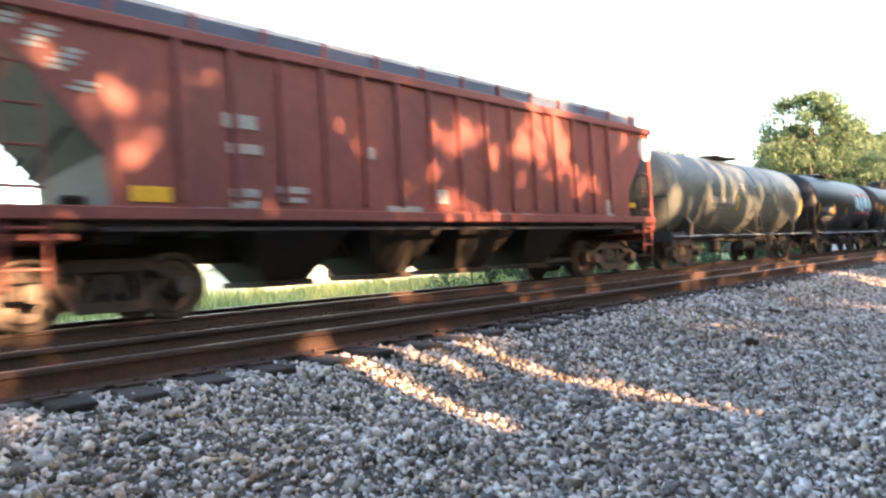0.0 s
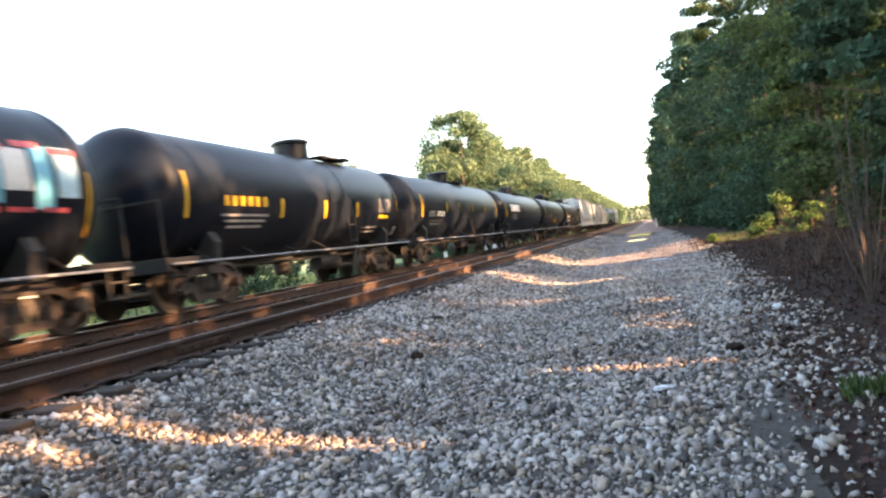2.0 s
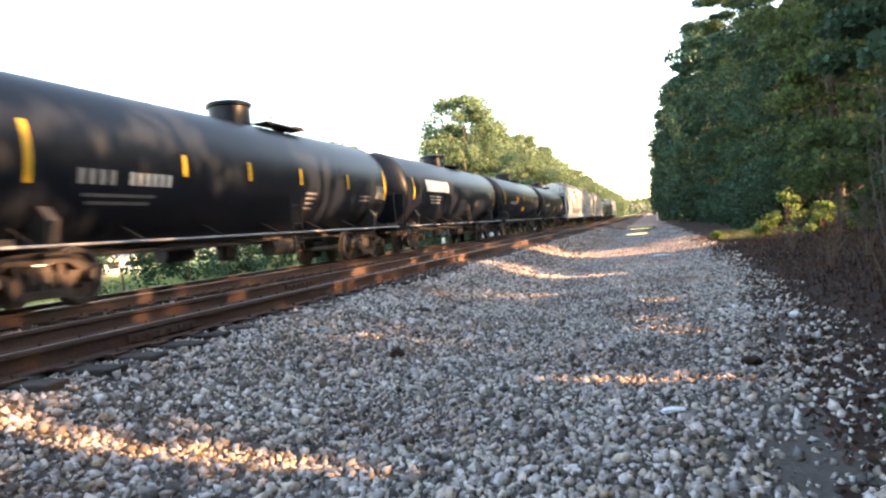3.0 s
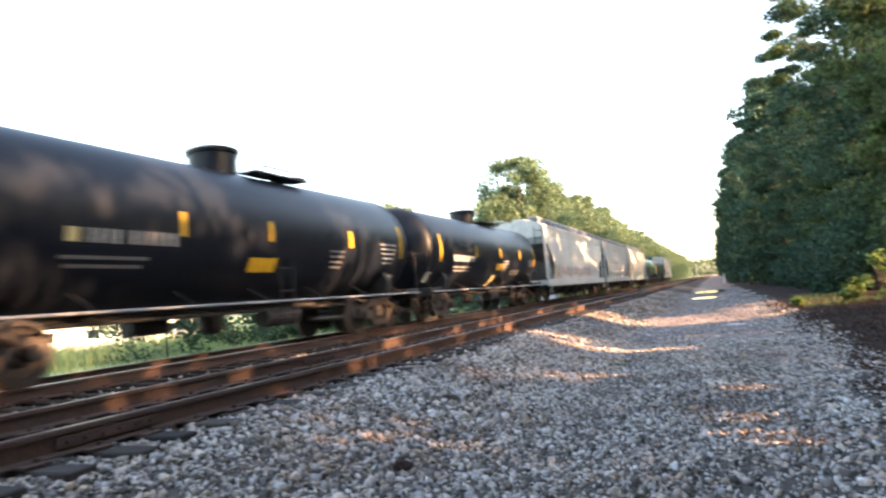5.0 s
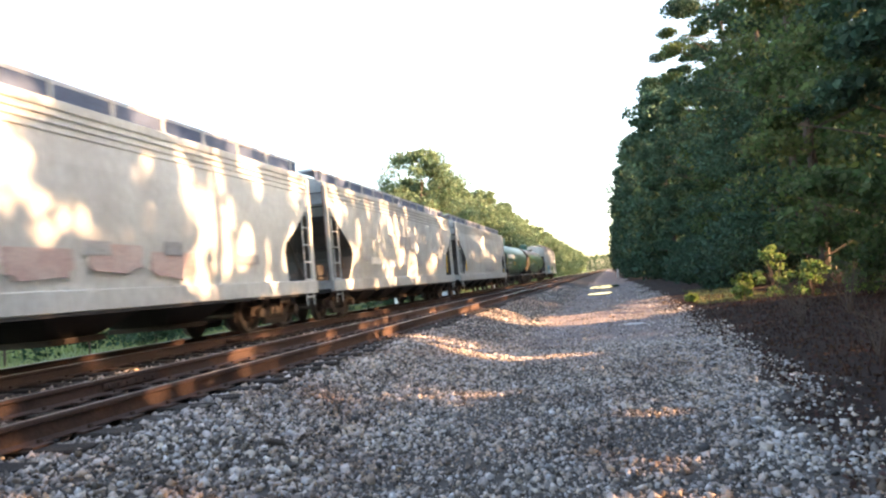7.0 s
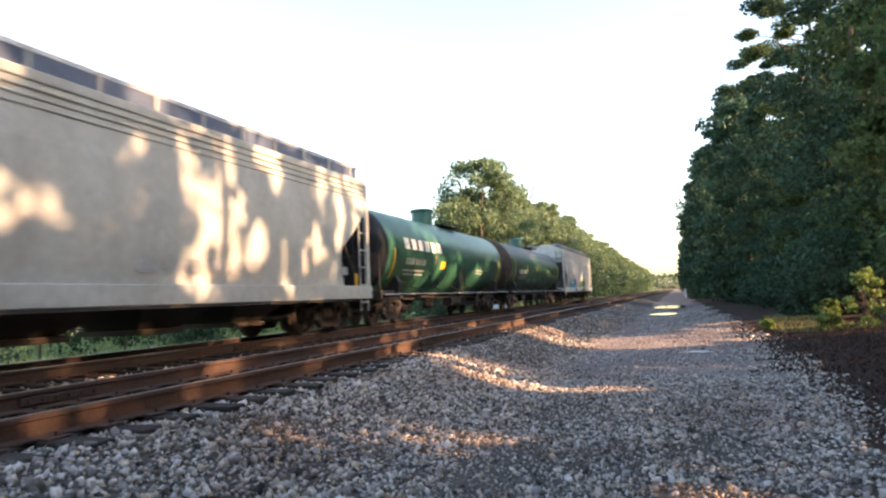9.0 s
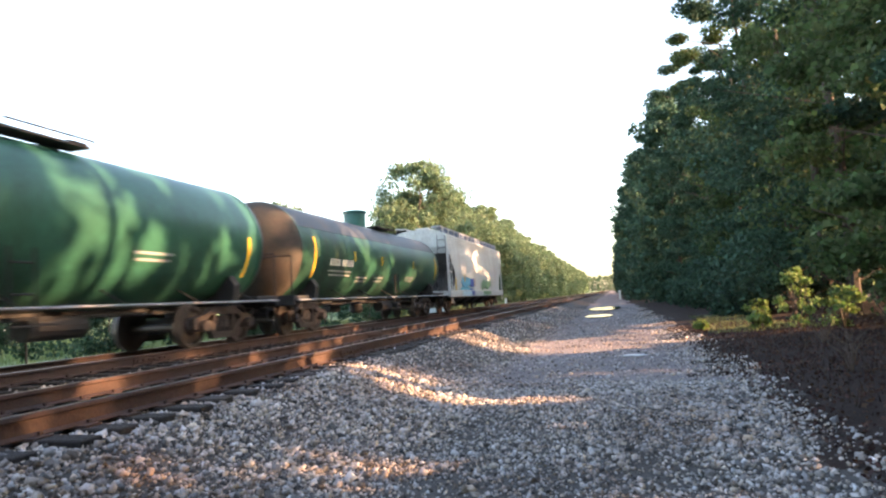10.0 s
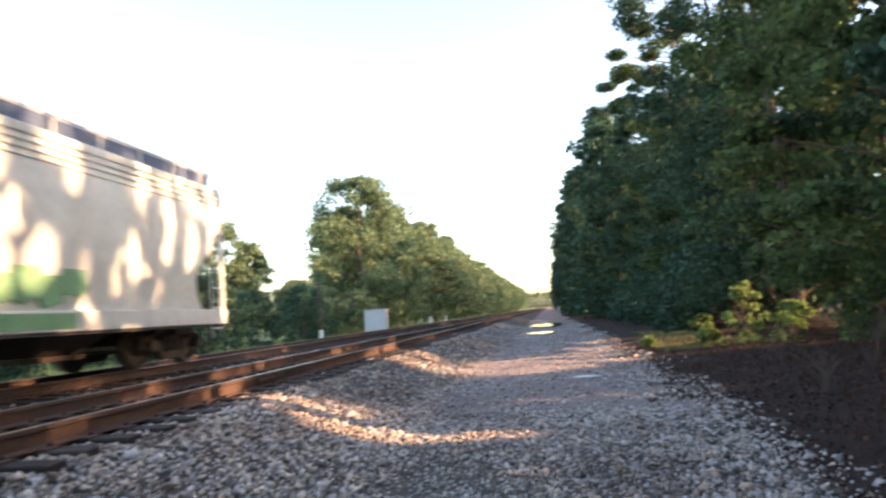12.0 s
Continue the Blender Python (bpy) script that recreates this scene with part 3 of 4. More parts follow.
    part("centre_sill", boxes(((0, mid, 0.9), (0.5, length - 1.6, 0.3)), bevel=0.02), M_FRAME, car)
    part("brake_pipe", rods(0.035, ((0.62, 1.2, 0.78), (0.62, length - 1.2, 0.78)), seg=6), M_FRAME, car)
    for e, way in ((0, 1), (length, -1)):
        ye = e + way * 0.55
        part("end_platform", boxes(((0, ye + way * 0.35, 1.0), (2.9, 0.9, 0.1)), ((0, ye - way * 0.1, 0.93), (2.9, 0.08, 0.26)), bevel=0.01), M_FRAME, car)
        bm = bmesh.new()
        yb = e + way * 2.05
        prism(bm, [(-1.3, 0.86), (1.3, 0.86), (1.36, 1.3), (1.22, 1.52), (0.7, 1.2), (0, 1.0), (-0.7, 1.2), (-1.22, 1.52), (-1.36, 1.3)], "y", yb - 0.12, yb + 0.12)
        part("saddle", bm, M_FRAME, car, "bolster saddle carrying the tank")
        pairs = [((-1.4, ye - way * 0.1, 1.1), (-1.4, ye - way * 0.1, 2.1)), ((1.4, ye - way * 0.1, 1.1), (1.4, ye - way * 0.1, 2.1)), ((-1.4, ye - way * 0.1, 2.1), (1.4, ye - way * 0.1, 2.1)), ((1.42, ye, 1.0), (1.42, ye, 0.45)), ((1.42, ye + way * 0.35, 1.0), (1.42, ye + way * 0.35, 0.45)), ((1.42, ye, 0.45), (1.42, ye + way * 0.35, 0.45)), ((1.42, ye, 0.72), (1.42, ye + way * 0.35, 0.72))]
        part("end_handrail", rods(0.02, *pairs, seg=6), M_FRAME, car)
        build_coupler(car, e, way)
    part("brake_cylinder", rods(0.17, ((-0.5, mid - 1.6, 0.66), (-0.5, mid - 0.7, 0.66)), seg=14), M_FRAME, car)
    part("air_reservoir", rods(0.2, ((0.55, mid + 0.9, 0.62), (0.55, mid + 2.1, 0.62)), seg=14), M_FRAME, car)
    valve = bmesh.new()
    lathe(valve, [(0.4, 0.16), (0.48, 0.24), (1.1, 0.24)], "z", 14, (0, mid, 0))
    part("outlet_valve", valve, M_FRAME, car)
    for y, foot, high in strips:
        on_tank(r, zc, y, (foot + high) / 2, 0.12, high - foot, M_YELLOW, car, "reflective_strip", "yellow upright reflective strip")
    for kind, y, z, w, h, m in marks:
        on_tank(r, zc, y, z, w, h, m, car, kind)
    sets = build_truck(car, 2.05) + build_truck(car, length - 2.05)
    return car, sets


def stencil(y, z, w, n=6, m=None, h=0.24):
    """Stencilled characters as bars: a row of upright blocks."""
    return [("stencil_mark", y + w * (k + 0.5) / n, z, w / n * 0.5, h * 0.86, m or M_FAINT) for k in range(n)]


def small_lines(y, z, w, rows=2, m=None):
    return [("stencil_line", y + w / 2, z - 0.12 * k, w * (1 - 0.12 * k), 0.05, m or M_DIM) for k in range(rows)]


def hopper_car(label, length, material, ribs=0, height=4.55, curved=True, patches=(), wide=1.56, seed=0, low=1.0, sill_h=0.34, notch=((1.2, 1.85), (1.5, 2.0), (1.9, 2.12), (2.15, 2.05), (2.56, 1.45), (3.1, 0.78))):
    car = thing("hopper_car", label, "hopper car", "cars of the freight train")
    eave, sill = height - 0.42, low
    ye0, ye1 = 0.45, length - 0.45
    # side outline: full length under the eave, drawn in along the slope sheets lower down
    rows = [(low - 0.05, notch[0][1] - 0.05), *notch, (notch[-1][0] + 0.35, 0.52), (eave, 0.5)]
    bm = bmesh.new()
    rings = []
    for z, inset in rows:
        w = wide - 0.02
        if curved:
            w = wide - 0.16 * abs((z - 2.5) / 1.6) ** 2
        rings.append([bm.verts.new(p) for p in ((w, ye0 + inset - 0.45, z), (w, ye1 - inset + 0.45, z), (-w, ye1 - inset + 0.45, z), (-w, ye0 + inset - 0.45, z))])
    w0 = wide - (0.16 if curved else 0.02)
    for dz, dw in ((0.16, 0.1), (0.3, 0.4), (0.38, 0.85)):
        w = w0 - dw
        rings.append([bm.verts.new(p) for p in ((w, ye0 + 0.05, eave + dz), (w, ye1 - 0.05, eave + dz), (-w, ye1 - 0.05, eave + dz), (-w, ye0 + 0.05, eave + dz))])
    for a, b in zip(rings, rings[1:]):
        for k in range(4):
            f = bm.faces.new((a[k], a[(k + 1) % 4], b[(k + 1) % 4], b[k]))
            # lower end faces take M_SLOPE, which puts the notch's shade into the colour
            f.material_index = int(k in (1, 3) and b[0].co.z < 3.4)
    bm.faces.new(rings[0])
    bm.faces.new(rings[-1])
    bmesh.ops.recalc_face_normals(bm, faces=bm.faces)
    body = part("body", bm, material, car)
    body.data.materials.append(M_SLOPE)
    for s in (1, -1):
        part("side_sill", boxes(((s * (wide - 0.05), length / 2, low), (0.12, ye1 - ye0, sill_h)), bevel=0.015), material, car, "long side sill")
        part("top_chord", boxes(((s * (w0 + 0.02), length / 2, eave + 0.03), (0.1, ye1 - ye0, 0.16)), bevel=0.015), material, car)
        part("lower_rail", boxes(((s * (wide - 0.02), length / 2, low - 0.2), (0.05, ye1 - ye0 - 2.4, 0.05))), M_FRAME, car)
        if curved:
            for k in range(3):
                part("eave_rib", boxes(((s * (wide - 0.1 + 0.012 * k), length / 2, eave - 0.16 - 0.13 * k), (0.06, ye1 - ye0 - 0.2, 0.045)), bevel=0.012), material, body)
        for k in range(ribs):
            y = ye0 + 2.2 + (ye1 - ye0 - 4.4) * k / (ribs - 1)
            part("side_post", boxes(((s * (wide + 0.02), y, (eave + sill) / 2 + 0.1), (0.07, 0.09, eave - sill - 0.1)), bevel=0.015), material, body)
        for y in (ye0 + 0.06, ye1 - 0.06):
            part("corner_post", boxes(((s * (wide - 0.09), y, (1.1 + eave) / 2), (0.1, 0.12, eave - 1.1)), bevel=0.01), material, car)
        for y, way in ((ye0, 1), (ye1, -1)):
            ladder(car, s * (wide - 0.03), y + way * 0.42, 0.5, 3.3, material=material)
            ladder(car, s * (wide - 0.35), y - way * 0.02, 1.1, eave, material=M_FRAME, along="x")
    for s in (1, -1):
        for y, way in ((ye0, 1), (ye1, -1)):
            part("end_brace", rods(0.035, ((s * 1.2, y + way * 0.1, 1.2), (s * 1.2, y + way * 1.3, 2.9)), ((s * 1.2, y + way * 1.7, 1.2), (s * 1.2, y + way * 1.1, 2.9)), seg=6), M_FRAME, car)
    n = 4
    for k in range(n):
        yc = 3.6 + (length - 7.2) * (k + 0.5) / n
        hw = (length - 7.2) / n / 2 - 0.1
        bm = bmesh.new()
        top = [bm.verts.new(p) for p in ((1.38, yc - hw, low), (1.38, yc + hw, low), (-1.38, yc + hw, low), (-1.38, yc - hw, low))]
        foot = [bm.verts.new(p) for p in ((0.6, yc - hw * 0.4, 0.42), (0.6, yc + hw * 0.4, 0.42), (-0.6, yc + hw * 0.4, 0.42), (-0.6, yc - hw * 0.4, 0.42))]
        for i in range(4):
            bm.faces.new((top[i], top[(i + 1) % 4], foot[(i + 1) % 4], foot[i]))
        bm.faces.new(foot)
        bm.faces.new(top)
        bmesh.ops.recalc_face_normals(bm, faces=bm.faces)
        chute = part("hopper_chute", bm, M_FRAME, car, "dark discharge hopper")
        part("outlet_gate", boxes(((0, yc, 0.38), (1.5, hw * 0.9, 0.1)), bevel=0.01), M_TRUCK, chute)
    part("centre_sill", boxes(((0, length / 2, 0.95), (0.5, length - 1.4, 0.4)), bevel=0.02), M_FRAME, car)
    for y in (1.9, length - 1.9):
        part("shear_plate", boxes(((0, y, low - 0.14), (2.9, 2.9, 0.14)), ((0, y, low - 0.2), (2.6, 0.5, 0.3)), bevel=0.02), M_FRAME, car, "grimy floor plate over the truck")
    zr = height + 0.02
    walkway = part("roof_walk", boxes(((0.95, length / 2, zr + 0.06), (0.5, ye1 - ye0 + 0.1, 0.07)), ((-0.95, length / 2, zr + 0.06), (0.5, ye1 - ye0 + 0.1, 0.07))), M_STEEL, car, "galvanised roof running board")
    for k in range(14):
        y = ye0 + 0.4 + (ye1 - ye0 - 0.8) * k / 13
        for s in (1, -1):
            part("walk_bracket", boxes(((s * 1.225, y, zr - 0.1), (0.04, 0.06, 0.32))), material, walkway)
    for s in (1, -1):
        part("walk_fascia", boxes(((s * 1.19, length / 2, zr - 0.11), (0.02, ye1 - ye0 - 0.1, 0.26))), M_WALK, walkway, "dark blue-grey side plate of the running board")
    part("hatch_cover", boxes(((0, length / 2, zr + 0.04), (0.75, ye1 - ye0 - 1.6, 0.16)), bevel=0.04), material, car, "long roof hatch cover")
    for e, way in ((0, 1), (length, -1)):
        part("end_platform", boxes(((0, e + way * 0.95, 1.1), (2.9, 0.9, 0.08)), ((0, e + way * 0.5, 1.02), (2.95, 0.08, 0.3)), bevel=0.01), material, car)
        build_coupler(car, e, way)
        part("brake_rigging", boxes(((0.45, e + way * 1.7, 1.45), (0.3, 0.5, 0.5)), bevel=0.04), M_FRAME, car)
    for name, y, z, w, h, m in patches:
        xw = wide - (0.16 * abs((z - 2.5) / 1.6) ** 2 if curved else 0.02)
        if name == "sill_paint":
            part(name, boxes(((wide + 0.012, y, z), (0.012, w, h)), bevel=0.004), m, car)
        elif name == "graffiti_patch":
            rag = random.Random(int(y * 100))
            n = 22
            pts = []
            for k in range(n):
                a = 2 * math.pi * k / n
                q = rag.uniform(0.86, 1.08)
                pts.append((y + w / 2 * q * math.copysign(abs(math.cos(a)) ** 0.6, math.cos(a)), z + h / 2 * q * math.copysign(abs(math.sin(a)) ** 0.6, math.sin(a))))
            part(name, prism(bmesh.new(), pts, "x", xw - 0.06, xw + 0.012), m, car)
        else:
            part(name, boxes(((xw + 0.002, y, z), (0.03, w, h)), bevel=0.004), m, car)
    if ribs:
        part("round_emblem", rods(0.3, ((wide - 0.03, length - 0.8, 3.24), (wide + 0.015, length - 0.8, 3.24)), seg=28), M_WHITE, car, "white round emblem")
    sets = build_truck(car, 1.9) + build_truck(car, length - 1.9)
    return car, sets


SPEED = 16.2
TRAIN = []          # (car, wheelsets, y of its front coupler at the start)


def add(made, s):
    car, sets = made
    TRAIN.append((car, sets, s))


def panel(y, z, w, h, m, name="paint_patch"):
    return (name, y, z, w, h, m)


def hop_marks(r, length, m, n=9):
    rr = random.Random(r)
    return [panel(2.8 + (length - 5.6) * (k + rr.random() * 0.5) / n, 1.62 + rr.random() * 0.25, 0.5 + rr.random() * 0.4, 0.16 + rr.random() * 0.12, rr.choice(m), "stencil_line") for k in range(n)]


add(hopper_car("oxide red ribbed covered hopper with white stencils", 15.9, M_RED, ribs=15, height=4.13, curved=False, low=1.38, sill_h=0.17, notch=((1.6, 1.75), (2.1, 1.7), (2.6, 1.3), (3.1, 0.9)),
               patches=[panel(y, z, w, h, M_FAINT, "stencil_line") for y, z, w, h in ((2.2, 1.4, 0.7, 0.1), (3.05, 1.4, 0.35, 0.14), (3.53, 1.68, 0.42, 0.12), (3.53, 1.52, 0.42, 0.1), (4.3, 1.75, 0.5, 0.1), (4.3, 1.6, 0.4, 0.08), (3.5, 2.68, 0.5, 0.2), (3.55, 2.3, 0.5, 0.14), (5.8, 2.42, 0.16, 0.2), (6.5, 1.45, 0.8, 0.22), (7.4, 1.75, 0.3, 0.26), (9.2, 1.45, 0.4, 0.06), (9.9, 1.45, 0.45, 0.06))]
               + [panel(y, 1.4, 0.45, 0.11, M_YELLOW, "reflective_strip") for y in (5.66, 8.41, 10.8, 12.3)] + [panel(2.25, 1.62, 0.5, 0.2, M_YELLOW), panel(13.2, 1.65, 0.3, 0.4, M_FAINT), panel(14.3, 1.75, 0.3, 0.12, M_YELLOW)]
               + [panel(0.72 + 0.065 * k, 3.5 - 0.055 * k + 0.13 * (k % 4), 0.3 - 0.05 * (k % 3), 0.06, M_FAINT, "graffiti_patch") for k in range(14)]), -3.7)
add(tank_car("dark grey weathered tank car with low fittings", 13.5, M_GRAYTANK, dome="low", dome_y=6.6, deck=0.0, strips=[(5.65, 1.76, 2.26), (12.3, 1.7, 2.5)], bands=(7.5, 9.4), steps=7.1,
             marks=stencil(3.46, 2.08, 0.75, 4) + stencil(4.3, 2.08, 0.75, 5) + small_lines(3.5, 1.82, 1.5) + small_lines(5.8, 2.66, 0.5, 2, M_FAINT) + small_lines(9.6, 1.85, 0.8, 3)), 12.4)
graffiti = [("graffiti_patch", 7.35 + 0.42 * k, 2.38 + 0.09 * (k % 2), 0.3 + 0.06 * (k % 3), 0.95 - 0.17 * (k % 3), (M_CYAN, M_WHITE, M_CYAN, M_SKY)[k % 4]) for k in range(8)] + [("graffiti_edge", 7.3 + 0.6 * k, 2.86 - 0.07 * (k % 2), 0.42, 0.1, M_PINK) for k in range(6)] + [("graffiti_edge", 7.3 + 0.55 * k, 1.9, 0.4, 0.07, M_PINK) for k in range(6)]
add(tank_car("black tank car with cyan and red graffiti", 11.7, M_BLACK, dome="low", dome_y=5.15, deck=0.0, strips=[(1.25, 1.39, 2.25), (3.5, 1.78, 2.26), (5.67, 1.79, 2.18), (10.6, 1.5, 2.5)], steps=5.3,
             marks=stencil(1.55, 1.98, 0.85, 4) + stencil(2.5, 1.98, 0.8, 5) + small_lines(1.9, 1.66, 1.5) + small_lines(4.8, 1.7, 1.0, 2) + graffiti), 26.1)
add(tank_car("black tank car with yellow and white stencils", 13.0, M_BLACK, dome_y=7.75, strips=[(1.2, 1.8, 2.7), (4.6, 1.8, 2.25), (6.8, 1.79, 2.26), (8.8, 1.83, 2.26), (11.9, 1.86, 2.7)], bands=(8.0,), steps=8.05,
             marks=stencil(2.3, 2.15, 1.7, 6, M_YELLOW) + small_lines(2.3, 1.85, 1.7, 3, M_FAINT) + [("data_panel", 10.9, 2.2, 0.9, 0.45, M_DIM), ("data_panel", 10.86, 1.84, 0.8, 0.1, M_YELLOW), ("placard", 12.1, 1.39, 0.26, 0.28, M_FAINT)] + small_lines(9.3, 1.52, 1.2, 2, M_FAINT)), 37.8)
add(tank_car("black tank car with white numerals", 15.7, M_BLACK, dome_y=8.5, strips=[(1.7, 1.84, 2.73), (4.93, 2.08, 2.48), (7.0, 2.1, 2.5), (9.17, 2.1, 2.5), (11.8, 2.08, 2.5), (14.5, 1.82, 2.78)], steps=8.6,
             marks=stencil(2.5, 1.98, 0.82, 4, None, 0.27) + stencil(3.55, 1.98, 1.05, 6, M_WHITE, 0.25) + small_lines(2.65, 1.7, 1.55, 2) + small_lines(9.4, 1.9, 0.6, 4) + small_lines(12.6, 1.9, 0.8, 2) + [("data_panel", 14.1, 2.05, 0.6, 0.4, M_DIM), ("placard", 14.2, 1.31, 0.26, 0.28, M_WHITE)]), 50.8)
add(tank_car("plain black tank car with a white panel", 15.9, M_BLACK, dome_y=8.4, strips=[(1.6, 1.9, 2.7), (14.3, 1.8, 2.75)], steps=8.5,
             marks=[("white_panel", 4.5, 2.48, 2.9, 0.46, M_WHITE)] + small_lines(3.4, 2.05, 1.6, 3, M_FAINT) + small_lines(10.2, 2.0, 0.9, 3) + [("placard", 13.9, 1.35, 0.26, 0.28, M_WHITE)] + small_lines(13.2, 2.4, 0.9, 3, M_FAINT)), 66.5)
add(tank_car("black tank car with a pale roundel and numerals", 14.7, M_BLACK, dome_y=7.7, strips=[(1.5, 1.85, 2.75), (5.32, 2.1, 2.51), (7.64, 2.12, 2.52), (10.7, 2.1, 2.5), (13.4, 1.9, 2.8)], steps=7.9,
             marks=[("roundel", 3.3, 2.03, 0.2, 0.2, M_CREAM)] + stencil(3.5, 2.03, 0.62, 4) + stencil(4.22, 2.03, 1.0, 6) + small_lines(3.15, 1.72, 1.5) + [("yellow_panel", 7.46, 1.66, 0.8, 0.27, M_YELLOW), ("placard", 13.1, 1.32, 0.28, 0.3, M_WHITE)] + small_lines(9.8, 2.0, 0.6, 4) + small_lines(12.2, 2.25, 0.9, 5, M_FAINT)), 82.4)
add(tank_car("black tank car with a hazard placard", 14.5, M_BLACK, dome_y=7.55, strips=[(1.6, 1.88, 2.78), (4.95, 2.1, 2.54), (7.87, 2.11, 2.5), (10.7, 2.1, 2.52), (13.1, 1.85, 2.75)], steps=7.6,
             marks=stencil(2.7, 2.02, 0.8, 4, M_WHITE) + stencil(3.6, 2.02, 1.15, 6, M_WHITE) + small_lines(2.8, 1.72, 1.7, 2, M_FAINT) + [("yellow_panel", 7.9, 1.77, 0.75, 0.27, M_YELLOW), ("yellow_panel", 7.65, 1.25, 0.62, 0.4, M_CREAM), ("placard", 0.95, 1.4, 0.28, 0.3, M_WHITE), ("placard", 12.75, 1.35, 0.28, 0.3, M_WHITE)] + small_lines(8.4, 2.0, 0.75, 4, M_FAINT) + small_lines(9.5, 1.6, 0.6, 2) + small_lines(10.4, 1.6, 0.7, 2) + small_lines(12.2, 2.1, 0.6, 3, M_FAINT)), 97.1)
add(hopper_car("light grey smooth-sided covered hopper with faded graffiti", 18.8, M_GREY, height=4.4, patches=hop_marks(5, 18.8, [M_STEEL, M_WHITE], 7) + [panel(3.4 + 1.5 * k, 1.65 + 0.1 * (k % 2), 1.3, 0.7, M_FADED, "graffiti_patch") for k in range(7)] + [panel(2.25, 1.75, 0.14, 1.2, M_YELLOW, "reflective_strip")]), 112.0)
add(hopper_car("weathered grey covered hopper", 16.3, M_GREYB, height=4.38, patches=hop_marks(6, 16.3, [M_STEEL, M_WHITE], 8) + [panel(6 + k * 0.6, 2.5, 0.35, 0.5, M_STEEL, "stencil_mark") for k in range(5)] + [panel(14.4, 1.75, 0.14, 0.9, M_YELLOW, "reflective_strip")]), 131.0)
add(hopper_car("grey covered hopper with yellow end stripe", 17.1, M_GREYB, height=4.4, patches=[panel(2.2, 1.75, 0.16, 0.75, M_YELLOW, "reflective_strip"), panel(1.0, 1.05, 0.3, 0.14, M_FRAME, "stencil_line"), panel(15.2, 1.55, 0.3, 0.2, M_STEEL, "stencil_line"), panel(1.55, 2.75, 0.3, 0.35, M_STEEL, "stencil_mark")]
               + [panel(8.6 + 0.55 * k, 1.5 + 0.05 * (k % 2), 0.42, 0.3, M_STEEL, "graffiti_patch") for k in range(6)] + [panel(15.9, 1.3, 0.1, 0.4, M_YELLOW, "reflective_strip")]), 147.75)
add(tank_car("bright green tank car with white lettering bars", 15.5, M_GREEN, dome="tall", dome_y=7.6, head=M_BLACK, lid_paint=M_TEAL, strips=[(1.57, 1.43, 2.34), (13.9, 1.5, 2.4)], steps=7.8,
             marks=[("letter_bar", 2.6 + 0.6 * k, 2.56, 0.42, 0.37, M_WHITE) for k in range(6)] + stencil(2.45, 1.99, 0.75, 4) + stencil(3.3, 1.99, 0.95, 5) + small_lines(2.4, 1.7, 1.9, 2, M_FAINT) + [("yellow_panel", 5.98, 1.95, 0.5, 0.28, M_YELLOW)] + small_lines(10.2, 1.87, 1.1, 2, M_FAINT) + [("stencil_line", 5.2, 2.1, 0.05, 0.3, M_PINK)]), 164.8)
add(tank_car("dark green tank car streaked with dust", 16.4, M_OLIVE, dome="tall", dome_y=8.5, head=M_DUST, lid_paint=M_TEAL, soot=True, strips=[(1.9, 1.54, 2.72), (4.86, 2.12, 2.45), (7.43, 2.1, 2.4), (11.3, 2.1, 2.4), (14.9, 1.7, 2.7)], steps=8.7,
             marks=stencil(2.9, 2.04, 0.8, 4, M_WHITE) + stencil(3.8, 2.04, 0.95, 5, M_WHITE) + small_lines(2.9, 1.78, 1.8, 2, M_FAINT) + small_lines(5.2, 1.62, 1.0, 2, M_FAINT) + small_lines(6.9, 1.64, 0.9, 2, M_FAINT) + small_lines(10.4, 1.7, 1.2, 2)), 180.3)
add(hopper_car("short light grey covered hopper with blue and green graffiti", 17.2, M_GREY, height=4.4, notch=((1.2, 1.4), (1.5, 1.65), (1.85, 1.75), (2.1, 1.65), (2.5, 1.15), (3.1, 0.7)),
               patches=[panel(1.9, 1.7, 0.14, 1.2, M_YELLOW, "reflective_strip"), panel(1.0, 1.0, 0.3, 0.16, M_WHITE, "stencil_line"), panel(4.35, 1.75, 2.5, 0.75, M_CYAN, "graffiti_patch"), panel(4.35, 1.28, 2.5, 0.3, M_CYAN, "graffiti_patch"), panel(4.35, 1.0, 2.5, 0.28, M_SKY, "sill_paint"), panel(6.0, 1.0, 0.9, 0.28, M_BLUE, "sill_paint"), panel(10.4, 1.0, 2.6, 0.26, M_LIME, "sill_paint"), panel(6.0, 1.72, 1.0, 0.8, M_BLUE, "graffiti_patch"), panel(6.0, 1.2, 0.9, 0.45, M_BLUE, "graffiti_patch"), panel(6.8, 1.7, 0.35, 0.6, M_FADED, "graffiti_patch"), panel(6.6, 1.75, 0.3, 0.5, M_FADED, "graffiti_patch"), panel(4.0, 1.85, 0.22, 0.4, M_YELLOW, "graffiti_patch"),
                        *[panel(9.2 + 0.5 * k, 1.6 + 0.12 * (k % 2), 0.62, 0.85 - 0.12 * (k % 3), M_LIME, "graffiti_patch") for k in range(6)]]), 196.9)

